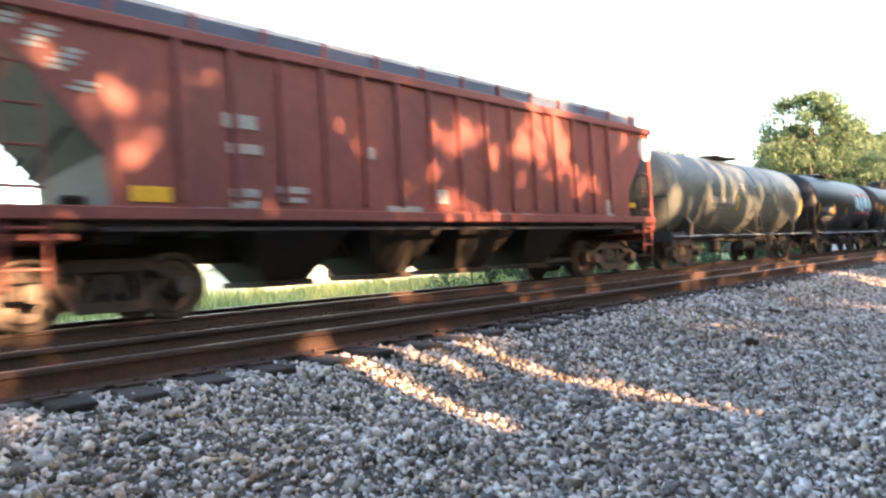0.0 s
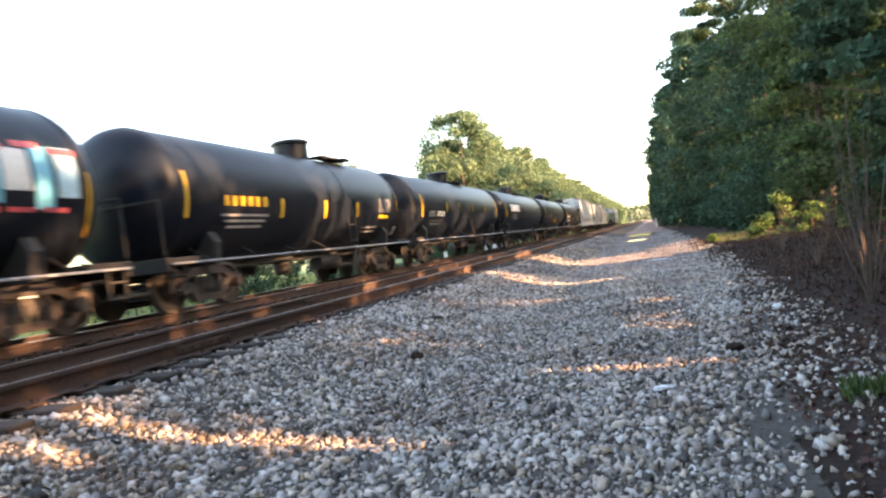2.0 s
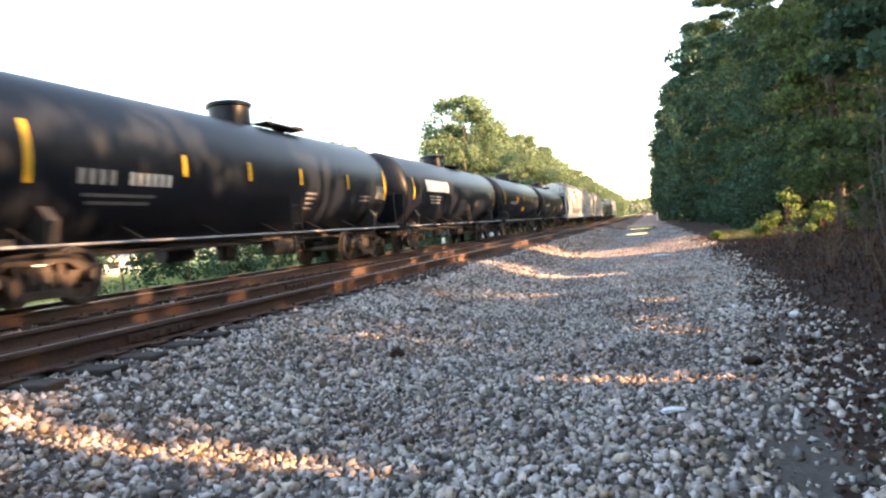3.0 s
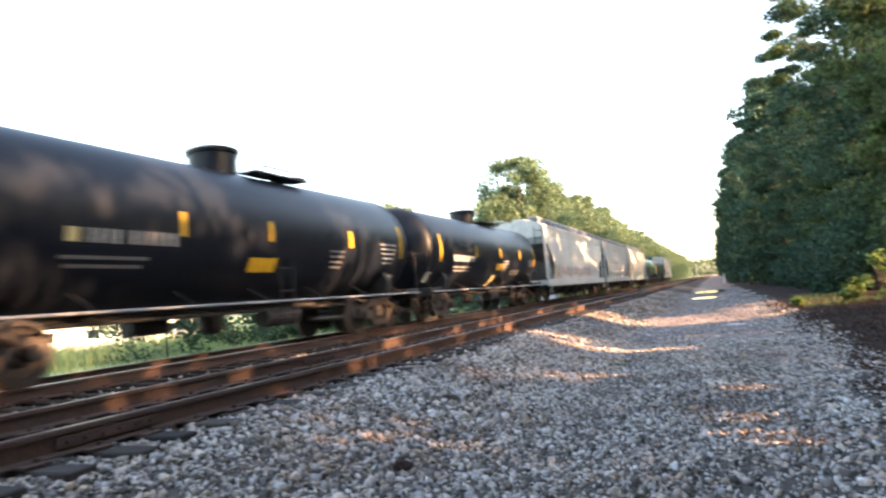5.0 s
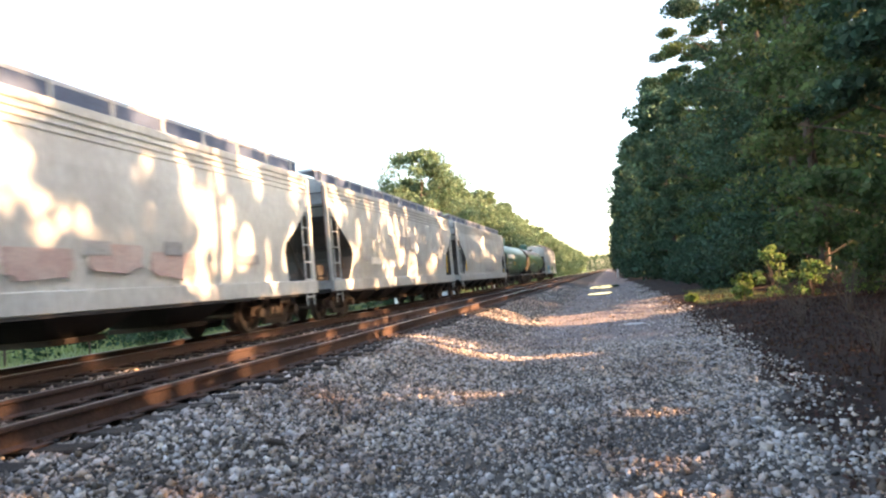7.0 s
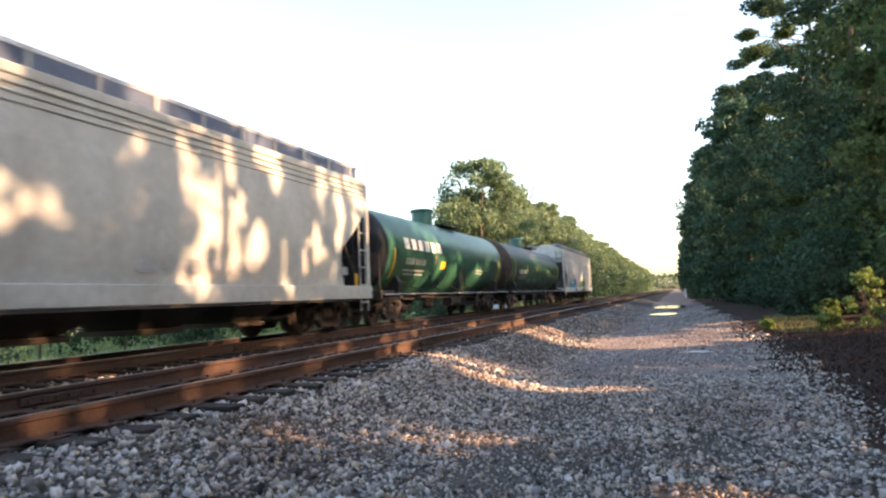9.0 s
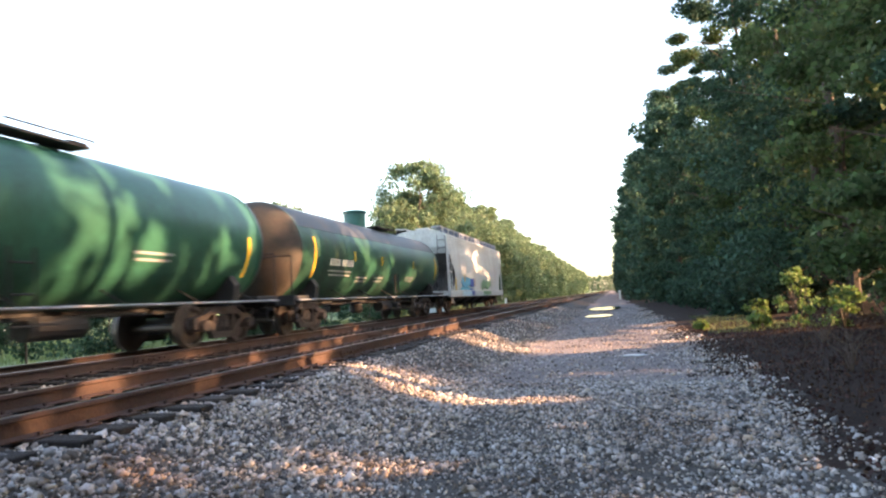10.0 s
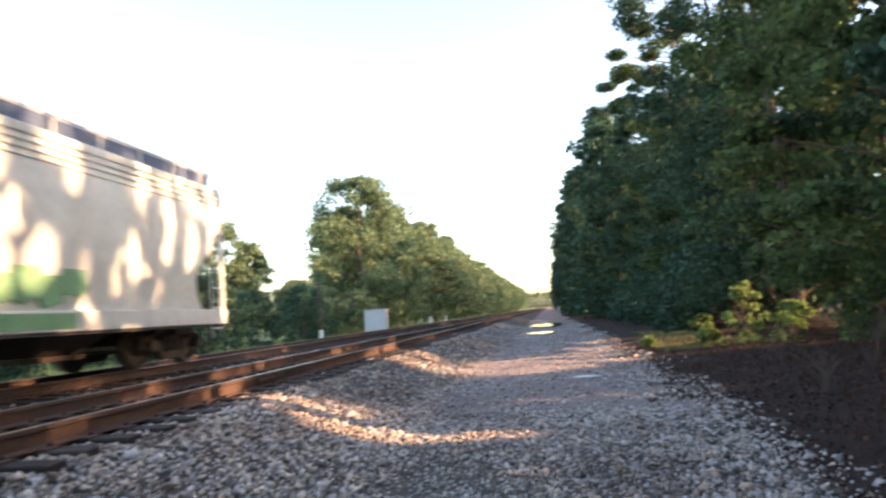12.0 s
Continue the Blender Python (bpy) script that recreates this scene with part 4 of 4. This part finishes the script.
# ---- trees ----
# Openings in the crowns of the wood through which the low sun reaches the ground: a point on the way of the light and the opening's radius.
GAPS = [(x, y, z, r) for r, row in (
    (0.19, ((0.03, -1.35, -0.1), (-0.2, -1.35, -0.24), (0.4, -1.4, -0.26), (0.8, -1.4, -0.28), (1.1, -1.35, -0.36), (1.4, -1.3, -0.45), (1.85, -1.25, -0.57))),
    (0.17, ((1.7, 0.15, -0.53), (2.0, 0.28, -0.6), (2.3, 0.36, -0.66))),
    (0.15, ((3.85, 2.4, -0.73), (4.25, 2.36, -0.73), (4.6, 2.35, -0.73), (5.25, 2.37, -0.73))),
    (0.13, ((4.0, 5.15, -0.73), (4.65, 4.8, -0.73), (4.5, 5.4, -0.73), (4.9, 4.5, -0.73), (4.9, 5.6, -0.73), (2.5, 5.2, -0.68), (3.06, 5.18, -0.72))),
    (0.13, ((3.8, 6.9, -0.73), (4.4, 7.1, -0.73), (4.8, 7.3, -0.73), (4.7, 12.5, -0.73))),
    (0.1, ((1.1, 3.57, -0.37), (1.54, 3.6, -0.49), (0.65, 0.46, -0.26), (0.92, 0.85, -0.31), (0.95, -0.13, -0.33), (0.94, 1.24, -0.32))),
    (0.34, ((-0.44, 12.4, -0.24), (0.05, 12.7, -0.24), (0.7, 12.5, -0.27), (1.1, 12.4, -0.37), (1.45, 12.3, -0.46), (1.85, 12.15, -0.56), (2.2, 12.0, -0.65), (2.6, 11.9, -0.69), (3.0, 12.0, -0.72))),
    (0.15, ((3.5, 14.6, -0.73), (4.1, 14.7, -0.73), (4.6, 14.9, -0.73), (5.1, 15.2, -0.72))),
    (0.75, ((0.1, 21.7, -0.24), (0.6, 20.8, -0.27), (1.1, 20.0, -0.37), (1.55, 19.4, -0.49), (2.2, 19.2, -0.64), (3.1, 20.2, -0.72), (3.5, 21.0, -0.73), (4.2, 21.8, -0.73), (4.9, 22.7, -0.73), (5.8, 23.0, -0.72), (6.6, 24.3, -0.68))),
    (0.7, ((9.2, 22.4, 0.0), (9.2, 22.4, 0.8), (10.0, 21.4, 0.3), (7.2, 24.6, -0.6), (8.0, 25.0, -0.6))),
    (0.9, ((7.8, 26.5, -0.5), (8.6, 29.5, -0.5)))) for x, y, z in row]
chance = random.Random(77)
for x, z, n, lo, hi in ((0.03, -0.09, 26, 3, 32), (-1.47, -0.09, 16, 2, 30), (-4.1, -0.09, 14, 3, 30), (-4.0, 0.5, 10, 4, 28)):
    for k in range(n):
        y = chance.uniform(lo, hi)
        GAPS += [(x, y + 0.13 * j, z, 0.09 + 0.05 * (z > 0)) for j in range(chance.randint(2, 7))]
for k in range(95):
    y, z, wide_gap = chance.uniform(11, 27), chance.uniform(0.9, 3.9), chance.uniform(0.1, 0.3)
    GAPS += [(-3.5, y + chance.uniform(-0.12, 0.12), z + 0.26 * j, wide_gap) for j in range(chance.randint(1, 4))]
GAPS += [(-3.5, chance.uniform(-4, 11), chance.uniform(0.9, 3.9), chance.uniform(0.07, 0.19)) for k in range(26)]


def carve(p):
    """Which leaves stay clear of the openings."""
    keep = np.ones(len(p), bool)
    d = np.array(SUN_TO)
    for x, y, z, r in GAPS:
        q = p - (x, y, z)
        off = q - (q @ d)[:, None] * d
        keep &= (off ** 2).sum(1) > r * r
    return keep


def leaf_mesh(name, p, size, material, r, droop=0.3):
    """Folded leaf sprays at the points p."""
    n = len(p)
    base = np.array([(-0.5, 0, 0), (0, -0.42, 0.1), (0.55, 0, 0), (0, 0.42, 0.1)])
    shape = base[None] * r.uniform(0.7, 1.3, (n, 1, 3)) * size[:, None, None]
    v = np.einsum("nij,nkj->nki", random_turns(n, r), shape) + p[:, None]
    f = (np.array([(0, 1, 2), (0, 2, 3)])[None] + (np.arange(n) * 4)[:, None, None]).reshape(-1, 3)
    return arrays_mesh(name, v.reshape(-1, 3), f, material)


def crown_points(r, height, radius, low, lobes, per, shape, down=0.85, flat=0.75, tight=1.0, full=0.6):
    """Leaf points gathered in clumps round a crown."""
    t = r.random(lobes) ** down
    z = low + (height - low) * t
    env = radius * (np.sin(np.pi * np.clip(0.12 + 0.86 * t, 0, 1)) ** full if shape == "round" else (1.02 - t) ** 0.6)
    a = r.uniform(0, 2 * np.pi, lobes)
    d = env * np.sqrt(r.uniform(0.12, 1, lobes))
    c = np.stack([d * np.cos(a), d * np.sin(a), z], -1)
    size = tight * r.uniform(0.16, 0.38, lobes) * radius * (1.1 - 0.35 * t)
    q = r.normal(size=(lobes, per, 3))
    q /= np.linalg.norm(q, axis=-1, keepdims=True)
    q *= (r.random((lobes, per, 1)) ** 0.45) * size[:, None, None] * np.array([1.1, 1.1, flat])
    return c, (c[:, None] + q).reshape(-1, 3)


def tree(name, label, place, height, radius, low, seed, material=M_LEAF, lobes=60, per=70, leaf=0.3, shape="round", gaps=False, group="", trunk_r=0.2, airy=0.0, tight=None, full=0.6, kind_word="tree"):
    r = np.random.default_rng(seed)
    x, y, z = place
    top = thing(name, label, kind_word, group, pose(x, y, z))
    c, p = crown_points(r, height, radius, low, lobes, per, shape, 1.15 if gaps else 0.85, 0.5 if airy else 0.75, tight or (0.86 if airy else 1.0), full)
    bm = bmesh.new()
    pts = [Vector((r.normal() * 0.06 * k, r.normal() * 0.06 * k, height * 0.92 * k / 6)) for k in range(7)]
    pts[0].z = -0.3
    for k in range(6):
        rod(bm, pts[k], pts[k + 1], trunk_r * (1 - k / 6.6), trunk_r * (1 - (k + 1) / 6.6), seg=8)
    for k in range(0, lobes, max(1, lobes // 16)):
        e = Vector(c[k])
        zz = max(0.5, e.z - 0.35 * math.hypot(e.x, e.y) - 0.2)
        i = min(5.99, max(0, zz / (height * 0.92) * 6))
        a = pts[int(i)].lerp(pts[int(i) + 1], i % 1)
        rod(bm, a, e, trunk_r * 0.22, trunk_r * 0.06, seg=5)
    part("trunk", bm, M_BARK, top, "brown trunk with limbs")
    if airy:
        q = p.reshape(lobes, per, 3)
        thin = (c[:, 2] > 0.42 * height) & (r.random(lobes) < airy)
        p = q[~thin].reshape(-1, 3)
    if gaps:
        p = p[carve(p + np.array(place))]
    me = leaf_mesh("crown", p, r.uniform(0.7, 1.3, len(p)) * leaf, material, r)
    ob = new("crown", me)
    ob.parent = top
    return top


def build_woods():
    r = random.Random(21)
    # the wood beside the road
    k = 0
    y = -34.0
    while y < 62:
        seen = y > 3
        for row, (x, h) in enumerate(((12.0 if y < 44 else 12.0, 21.5 if 18 < y < 44 else 15.5 if y < 44 else 18.5), (16.6, (14.0 if y < 11 else 11.0 if y < 32 else 13.5) if 6 < y < 46 else 18.0))):
            px, py = x + r.uniform(-0.8, 0.8), y + row * 2.2 + r.uniform(-0.7, 0.7)
            tree("wood_tree", "tall dark green tree at the edge of a dense wood", (px, py, float(ground_z(px, py))), h + (r.uniform(-2.5, 3.0) if y < 34 else r.uniform(-5.0, 3.5)), (4.2 if 18 < y < 44 else 3.6) + r.uniform(-0.5, 0.6), 0.6 if row == 0 else 1.2,
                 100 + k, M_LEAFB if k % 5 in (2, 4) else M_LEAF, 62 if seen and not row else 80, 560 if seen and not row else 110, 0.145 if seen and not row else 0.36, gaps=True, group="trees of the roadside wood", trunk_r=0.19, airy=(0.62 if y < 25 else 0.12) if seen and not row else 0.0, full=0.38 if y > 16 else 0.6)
            k += 1
        y += 4.6
    kinds = [tree("wood_tree", "dark green tree farther along the roadside wood", (10.3 + 0.3 * i, 62 + 5 * i, -0.6), 15.5 + 2.3 * i, 4.2, 0.1, 300 + i, M_LEAF, 70, 110, 0.38, group="trees of the roadside wood") for i in range(4)]
    distant = [tree("wood_tree", "dark green tree far along the roadside wood", (10.6, 180 + 6 * i, -0.6), 18 + i, 4.3, 0.1, 320 + i, M_LEAF, 60, 40, 0.62, group="trees of the roadside wood") for i in range(2)]
    y = 82
    while y < 520:
        for x in (9.9, 15.8):
            ob = kinds[r.randrange(4)] if y < 170 else distant[r.randrange(2)]
            m = pose(x + r.uniform(-0.6, 0.8), y + r.uniform(-1.2, 1.2), -0.6, 0, 0, r.uniform(0, 360))
            t = copy_thing(ob, m)
        y += 5.5 + (y - 80) * 0.012
    for i in range(13):
        px, py = 9.9 + r.uniform(-0.5, 0.6), 27 + 3.4 * i + r.uniform(-0.8, 0.8)
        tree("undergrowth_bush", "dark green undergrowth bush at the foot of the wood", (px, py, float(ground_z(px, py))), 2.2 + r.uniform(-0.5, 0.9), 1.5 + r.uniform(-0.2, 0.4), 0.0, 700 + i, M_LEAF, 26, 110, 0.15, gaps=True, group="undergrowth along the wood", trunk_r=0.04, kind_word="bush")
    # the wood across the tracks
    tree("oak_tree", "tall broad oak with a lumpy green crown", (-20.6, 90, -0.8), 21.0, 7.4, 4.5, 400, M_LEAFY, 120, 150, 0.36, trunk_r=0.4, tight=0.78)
    kinds = [tree("far_tree", "sunlit, haze-paled green tree in the wood across the tracks", (-24 - 2 * i, 94 + 8 * i, -0.8), 17.5 + 0.8 * i, 5.4, 0.8, 410 + i, M_LEAFY, 65, 120, 0.42, group="trees across the tracks") for i in range(4)]
    distant = [tree("far_tree", "sunlit, haze-paled green tree far along the wood across the tracks", (-22, 200 + 8 * i, -0.8), 17.5 + i, 5.4, 0.8, 430 + i, M_LEAFY, 60, 40, 0.7, group="trees across the tracks") for i in range(2)]
    y = 100
    while y < 620:
        for x in (-20.5, -27):
            ob = kinds[r.randrange(4)] if y < 190 else distant[r.randrange(2)]
            copy_thing(ob, pose(x + r.uniform(-1.5, 1.5), y + r.uniform(-2, 2), -0.8, 0, 0, r.uniform(0, 360)))
        y += 6.5 + (y - 100) * 0.012
    for i in range(9):
        copy_thing(distant[i % 2], pose(-26 + 6 * i, 760 + 8 * (i % 3), -0.8, 0, 0, 70 * i))
    for i in range(16):
        x, y = -16.5 + r.uniform(-2.5, 1.5), 20 + 3.3 * i + r.uniform(-1, 1)
        tree("field_bush", "dark green bush along the field's edge", (x, y, -0.85), 4.0 + r.uniform(-0.5, 0.9), 2.1 + r.uniform(-0.3, 0.5), 0.0, 540 + i, M_LEAF, 34, 110, 0.17, group="bushes by the field", trunk_r=0.05, kind_word="bush")
    for i, (x, y, h, rad) in enumerate(((-31, 70, 13.2, 4.2), (-27.6, 71, 10.2, 2.9), (-19.5, 70, 5.0, 2.6), (-24, 76, 6.2, 3.2), (-17.5, 78, 4.5, 2.6), (-28, 66, 5.5, 3.0), (-35, 72, 10.5, 4.0))):
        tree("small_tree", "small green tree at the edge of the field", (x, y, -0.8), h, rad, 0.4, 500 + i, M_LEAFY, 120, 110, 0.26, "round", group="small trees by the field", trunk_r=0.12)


build_woods()

# ---- trackside things ----
def cabinet(place):
    x, y, z = place
    ob = thing("equipment_cabinet", "pale grey metal equipment cabinet beside the track", "cabinet", m=pose(x, y, z))
    part("housing", boxes(((0, 0, 0.95), (1.6, 1.0, 1.7)), bevel=0.03), M_BOX, ob)
    part("roof_cap", boxes(((0, 0, 1.83), (1.72, 1.12, 0.07)), bevel=0.02), M_BOX, ob)
    part("plinth", boxes(((0, 0, 0.05), (1.5, 0.9, 0.14))), M_ROOF, ob)
    d = part("cabinet_door", boxes(((0, -0.515, 0.95), (1.3, 0.03, 1.45)), bevel=0.01), M_BOX, ob)
    part("door_handle", rods(0.02, ((0.45, -0.56, 0.85), (0.45, -0.56, 1.05))), M_STEEL, d)


cabinet((-8.5, 52, -0.52))


def marker_post(x, y, h, label, m=M_WHITE, w=0.12):
    ob = thing("marker_post", label, "post", "trackside posts", pose(x, y, float(ground_z(x, y))))
    part("post", boxes(((0, 0, h / 2), (w, w * 0.5, h)), bevel=0.01), m, ob)
    part("cap", boxes(((0, 0, h + 0.02), (w * 1.3, w * 0.7, 0.05)), bevel=0.01), M_STEEL, ob)


marker_post(5.6, 104, 1.3, "white marker post beside the road", w=0.3)
marker_post(-9.2, 78, 1.1, "short white marker post beside the track", w=0.25)
marker_post(-9.0, 88, 1.0, "short white marker post beside the track", w=0.25)


def pole(x, y, h):
    ob = thing("utility_pole", "slim wooden pole with a pale base", "pole", m=pose(x, y, float(ground_z(x, y))))
    part("shaft", rods(0.09, ((0, 0, -0.2), (0, 0, h)), seg=10), M_BARK, ob)
    part("guard", rods(0.16, ((0, 0, 0), (0, 0, 0.9)), seg=10), M_WHITE, ob)
    part("crossarm", boxes(((0, 0, h - 0.3), (0.9, 0.1, 0.1))), M_BARK, ob)


pole(-13.6, 54, 4.8)


def puddle(x, y, a, b, seed):
    r = random.Random(seed)
    bm = bmesh.new()
    ring = [bm.verts.new((x + a * math.cos(k * math.pi / 16) * r.uniform(0.8, 1.1), y + b * math.sin(k * math.pi / 16) * r.uniform(0.85, 1.1), 0)) for k in range(32)]
    bm.faces.new(ring)
    bmesh.ops.recalc_face_normals(bm, faces=bm.faces)
    z = float(ground_z(x, y)) + 0.06
    ob = link_mesh("puddle", bm, M_WATER)
    ob.location.z = z
    tagged(ob, "shallow rain puddle shining on the gravel road", "puddle", kind="structure")


puddle(3.9, 54, 1.25, 4.5, 1)
puddle(3.75, 40, 0.75, 1.6, 2)


def shrub(x, y, h, rad, seed, n=1200):
    r = np.random.default_rng(seed)
    ob = thing("roadside_shrub", "yellow-green leafy shrub at the wood's edge", "shrub", "roadside shrubs", pose(x, y, float(ground_z(x, y))))
    c, p = crown_points(r, h, rad, 0.1, 24, n // 24, "round", 0.85, 0.8, 1.15)
    for k in range(0, 24, 3):
        part("stem", rod(bmesh.new(), (0, 0, -0.05), Vector(c[k]), 0.02, 0.006, seg=5), M_BARK, ob)
    cr = new("foliage", leaf_mesh("foliage", p, r.uniform(0.7, 1.3, len(p)) * 0.095, M_BUSH, r))
    cr.parent = ob


for i, (x, y, h, rad) in enumerate(((9.25, 22.4, 1.55, 0.5), (10.1, 21.6, 1.0, 0.5), (8.4, 23.0, 0.5, 0.3), (7.0, 24.0, 0.3, 0.2), (9.6, 29, 0.6, 0.4), (10.9, 19.6, 1.0, 0.6))):
    shrub(x, y, h, rad, 600 + i)


def bare_shrub(x, y, h, seed):
    r = random.Random(seed)
    ob = thing("bare_shrub", "thin leafless grey-brown brush at the wood's edge", "shrub", "bare brush", pose(x, y, float(ground_z(x, y))))
    for k in range(9):
        a, out = r.uniform(0, 6.28), r.uniform(0.2, 0.7) * h * 0.6
        tip = Vector((math.cos(a) * out, math.sin(a) * out, h * r.uniform(0.6, 1.1)))
        bm = rod(bmesh.new(), (0, 0, -0.05), tip * 0.55, 0.012, 0.008, seg=5)
        rod(bm, tip * 0.55, tip + Vector((r.uniform(-0.1, 0.1), r.uniform(-0.1, 0.1), 0)), 0.008, 0.003, seg=5)
        for j in range(3):
            q = tip * r.uniform(0.5, 0.9)
            rod(bm, q, q + Vector((r.uniform(-0.4, 0.4), r.uniform(-0.4, 0.4), r.uniform(0.05, 0.4))), 0.005, 0.002, seg=4)
        part("twig", bm, M_TWIG, ob)


for i, (x, y, h) in enumerate(((7.0, 4.6, 2.6), (8.0, 7.6, 1.5), (7.6, 9.8, 0.6), (8.6, 11.5, 1.2), (7.7, 13.6, 0.5), (9.0, 15.2, 1.0), (8.6, 18.0, 0.7))):
    bare_shrub(x, y, h, 900 + i)


def blades(name, label, n, spots, height, material, seed):
    """Grass as upright bent blades."""
    r = np.random.default_rng(seed)
    i = r.integers(0, len(spots), n)
    s = np.array(spots)[i]
    x, y = s[:, 0] + r.uniform(-1, 1, n) * s[:, 2], s[:, 1] + r.uniform(-1, 1, n) * s[:, 3]
    z = ground_z(x, y) - 0.02
    h, a = height * r.uniform(0.4, 1.2, n), r.uniform(0, 6.28, n)
    w = 0.012 + 0.02 * h
    dx, dy = np.cos(a), np.sin(a)
    b0 = np.stack([x - dy * w, y + dx * w, z], -1)
    b1 = np.stack([x + dy * w, y - dx * w, z], -1)
    tip = np.stack([x + dx * h * 0.4, y + dy * h * 0.4, z + h], -1)
    v = np.stack([b0, b1, tip], 1).reshape(-1, 3)
    tagged(new(name, arrays_mesh(name, v, np.arange(3 * n).reshape(-1, 3), material)), label, "grass", kind="stuff")


blades("verge_grass", "short green grass on the road verge", 3200, [(8.3, 26, 1.2, 2.4), (8.6, 23.4, 1.5, 1.0), (8.4, 30, 0.8, 3)], 0.13, M_GRASS, 1)
blades("dry_brush", "thin brown dead brush on the dark soil", 1500, [(8.2, 13, 1.4, 7), (7.8, 8, 0.9, 4), (9.2, 17, 1.5, 5)], 0.17, M_DRY, 5)
blades("grass_tuft", "small tuft of green grass at the road edge", 260, [(6.05, 1.15, 0.22, 0.2)], 0.14, M_TUFT, 4)
blades("field_grass", "bright green grass across the tracks", 40000, [(-12, 20, 3.0, 30), (-17, 30, 5, 40)], 0.28, M_MEADOW, 2)
blades("tall_grass", "tall pale grass in front of the white building", 14000, [(-31, 28, 5, 26), (-24, 22, 5, 22)], 0.9, M_MEADOW, 3)


def build_litter():
    r = np.random.default_rng(31)
    n = 20000
    y = -3 + 30 * r.random(n) ** 1.3
    x = 5.5 + 0.7 * np.clip((y - 3) / 6, 0, 1) + 5.8 * r.random(n) ** 1.2
    p = np.stack([x, y, ground_z(x, y) + 0.015], -1)
    me = leaf_mesh("fallen_leaves", p, r.uniform(0.025, 0.065, n), M_DEADLEAF, r)
    tagged(new("fallen_leaves", me), "brown fallen leaves and twigs on dark soil", "leaf litter", kind="stuff")
    n = 2000
    y = -3 + 40 * r.random(n) ** 1.3
    x = 5.9 + 0.4 * np.clip((y - 3) / 6, 0, 1) + r.normal(0, 0.24, n) + 0.12 * np.sin(y)
    scatter_stones("edge_stones", x, y, r.uniform(0.012, 0.032, n), icosahedron(), M_STONE, "pale loose stones along the edge of the road", 0.2)


build_litter()


def shed(x, y, turn):
    ob = thing("white_shed", "long low white metal-sided building across the field", "building", m=pose(x, y, -0.9, 0, 0, turn))
    w = part("wall", boxes(((0, 0, 1.0), (24, 8, 2.0))), M_SIDING, ob)
    bm = bmesh.new()
    prism(bm, [(-4.4, 2.0), (4.4, 2.0), (0, 2.6)], "x", -12.3, 12.3)
    part("roof", bm, M_ROOF, ob, "grey metal gable roof")
    for k in range(6):
        win = part("window", boxes(((-9 + 3.6 * k, -4.03, 1.25), (1.1, 0.06, 0.8))), M_SIDING, ob)
        part("pane", boxes(((-9 + 3.6 * k, -4.07, 1.25), (0.95, 0.02, 0.65))), M_GLASS, win)


shed(-42, 31, 90)


def small_thing(name, label, category, x, y, d, material, seed, turn=0, lift=0.02):
    r = random.Random(seed)
    bm = bmesh.new()
    bmesh.ops.create_icosphere(bm, subdivisions=2, radius=0.5)
    for v in bm.verts:
        v.co = Vector((v.co.x * d[0], v.co.y * d[1], v.co.z * d[2])) * r.uniform(0.75, 1.2)
    ob = link_mesh(name, bm, material)
    ob.matrix_basis = pose(x, y, float(ground_z(x, y)) + lift, 0, 0, turn)
    tagged(ob, label, category)


small_thing("plastic_litter", "crumpled white plastic scrap on the gravel", "litter", 4.7, 1.35, (0.17, 0.07, 0.035), M_LITTER, 1, 20, 0.04)
small_thing("plastic_litter", "crumpled white plastic scrap on the gravel", "litter", 6.1, 5.0, (0.18, 0.12, 0.08), M_LITTER, 2, 60, 0.05)
small_thing("plastic_litter", "pale flattened scrap on the gravel road", "litter", 4.9, 17.7, (0.5, 0.2, 0.05), M_LITTER, 3, 10, 0.03)
small_thing("dirt_clod", "dark clod of earth on the gravel", "clod", 5.37, 2.85, (0.17, 0.13, 0.09), M_SOIL, 4, 0, 0.05)
small_thing("dirt_clod", "dark clod of earth on the gravel", "clod", 2.1, 3.1, (0.16, 0.14, 0.1), M_SOIL, 5, 0, 0.04)
small_thing("broken_stick", "short dark broken stick on the ballast", "stick", 1.58, 5.4, (0.34, 0.07, 0.06), M_WOOD, 6, -25, 0.04)


# ---- motion of the train ----
def motions():
    ticks = [0, 1 / 30, 2 / 30] + [0.5 * k for k in range(1, 24)] + [12 - 2 / 30, 12 - 1 / 30, 12]
    turn = 360 * SPEED / (2 * math.pi * WHEEL_R)
    for car, sets, s in TRAIN:
        walk(car, [(t, pose(X_FAR, s - SPEED * t, 0)) for t in ticks])
        for ob in sets:
            yc = ob.matrix_basis.translation.y
            walk(ob, [(k / 30, pose(0, yc, WHEEL_R, -turn * k / 30 % 360 - 180)) for k in range(361)])


motions()
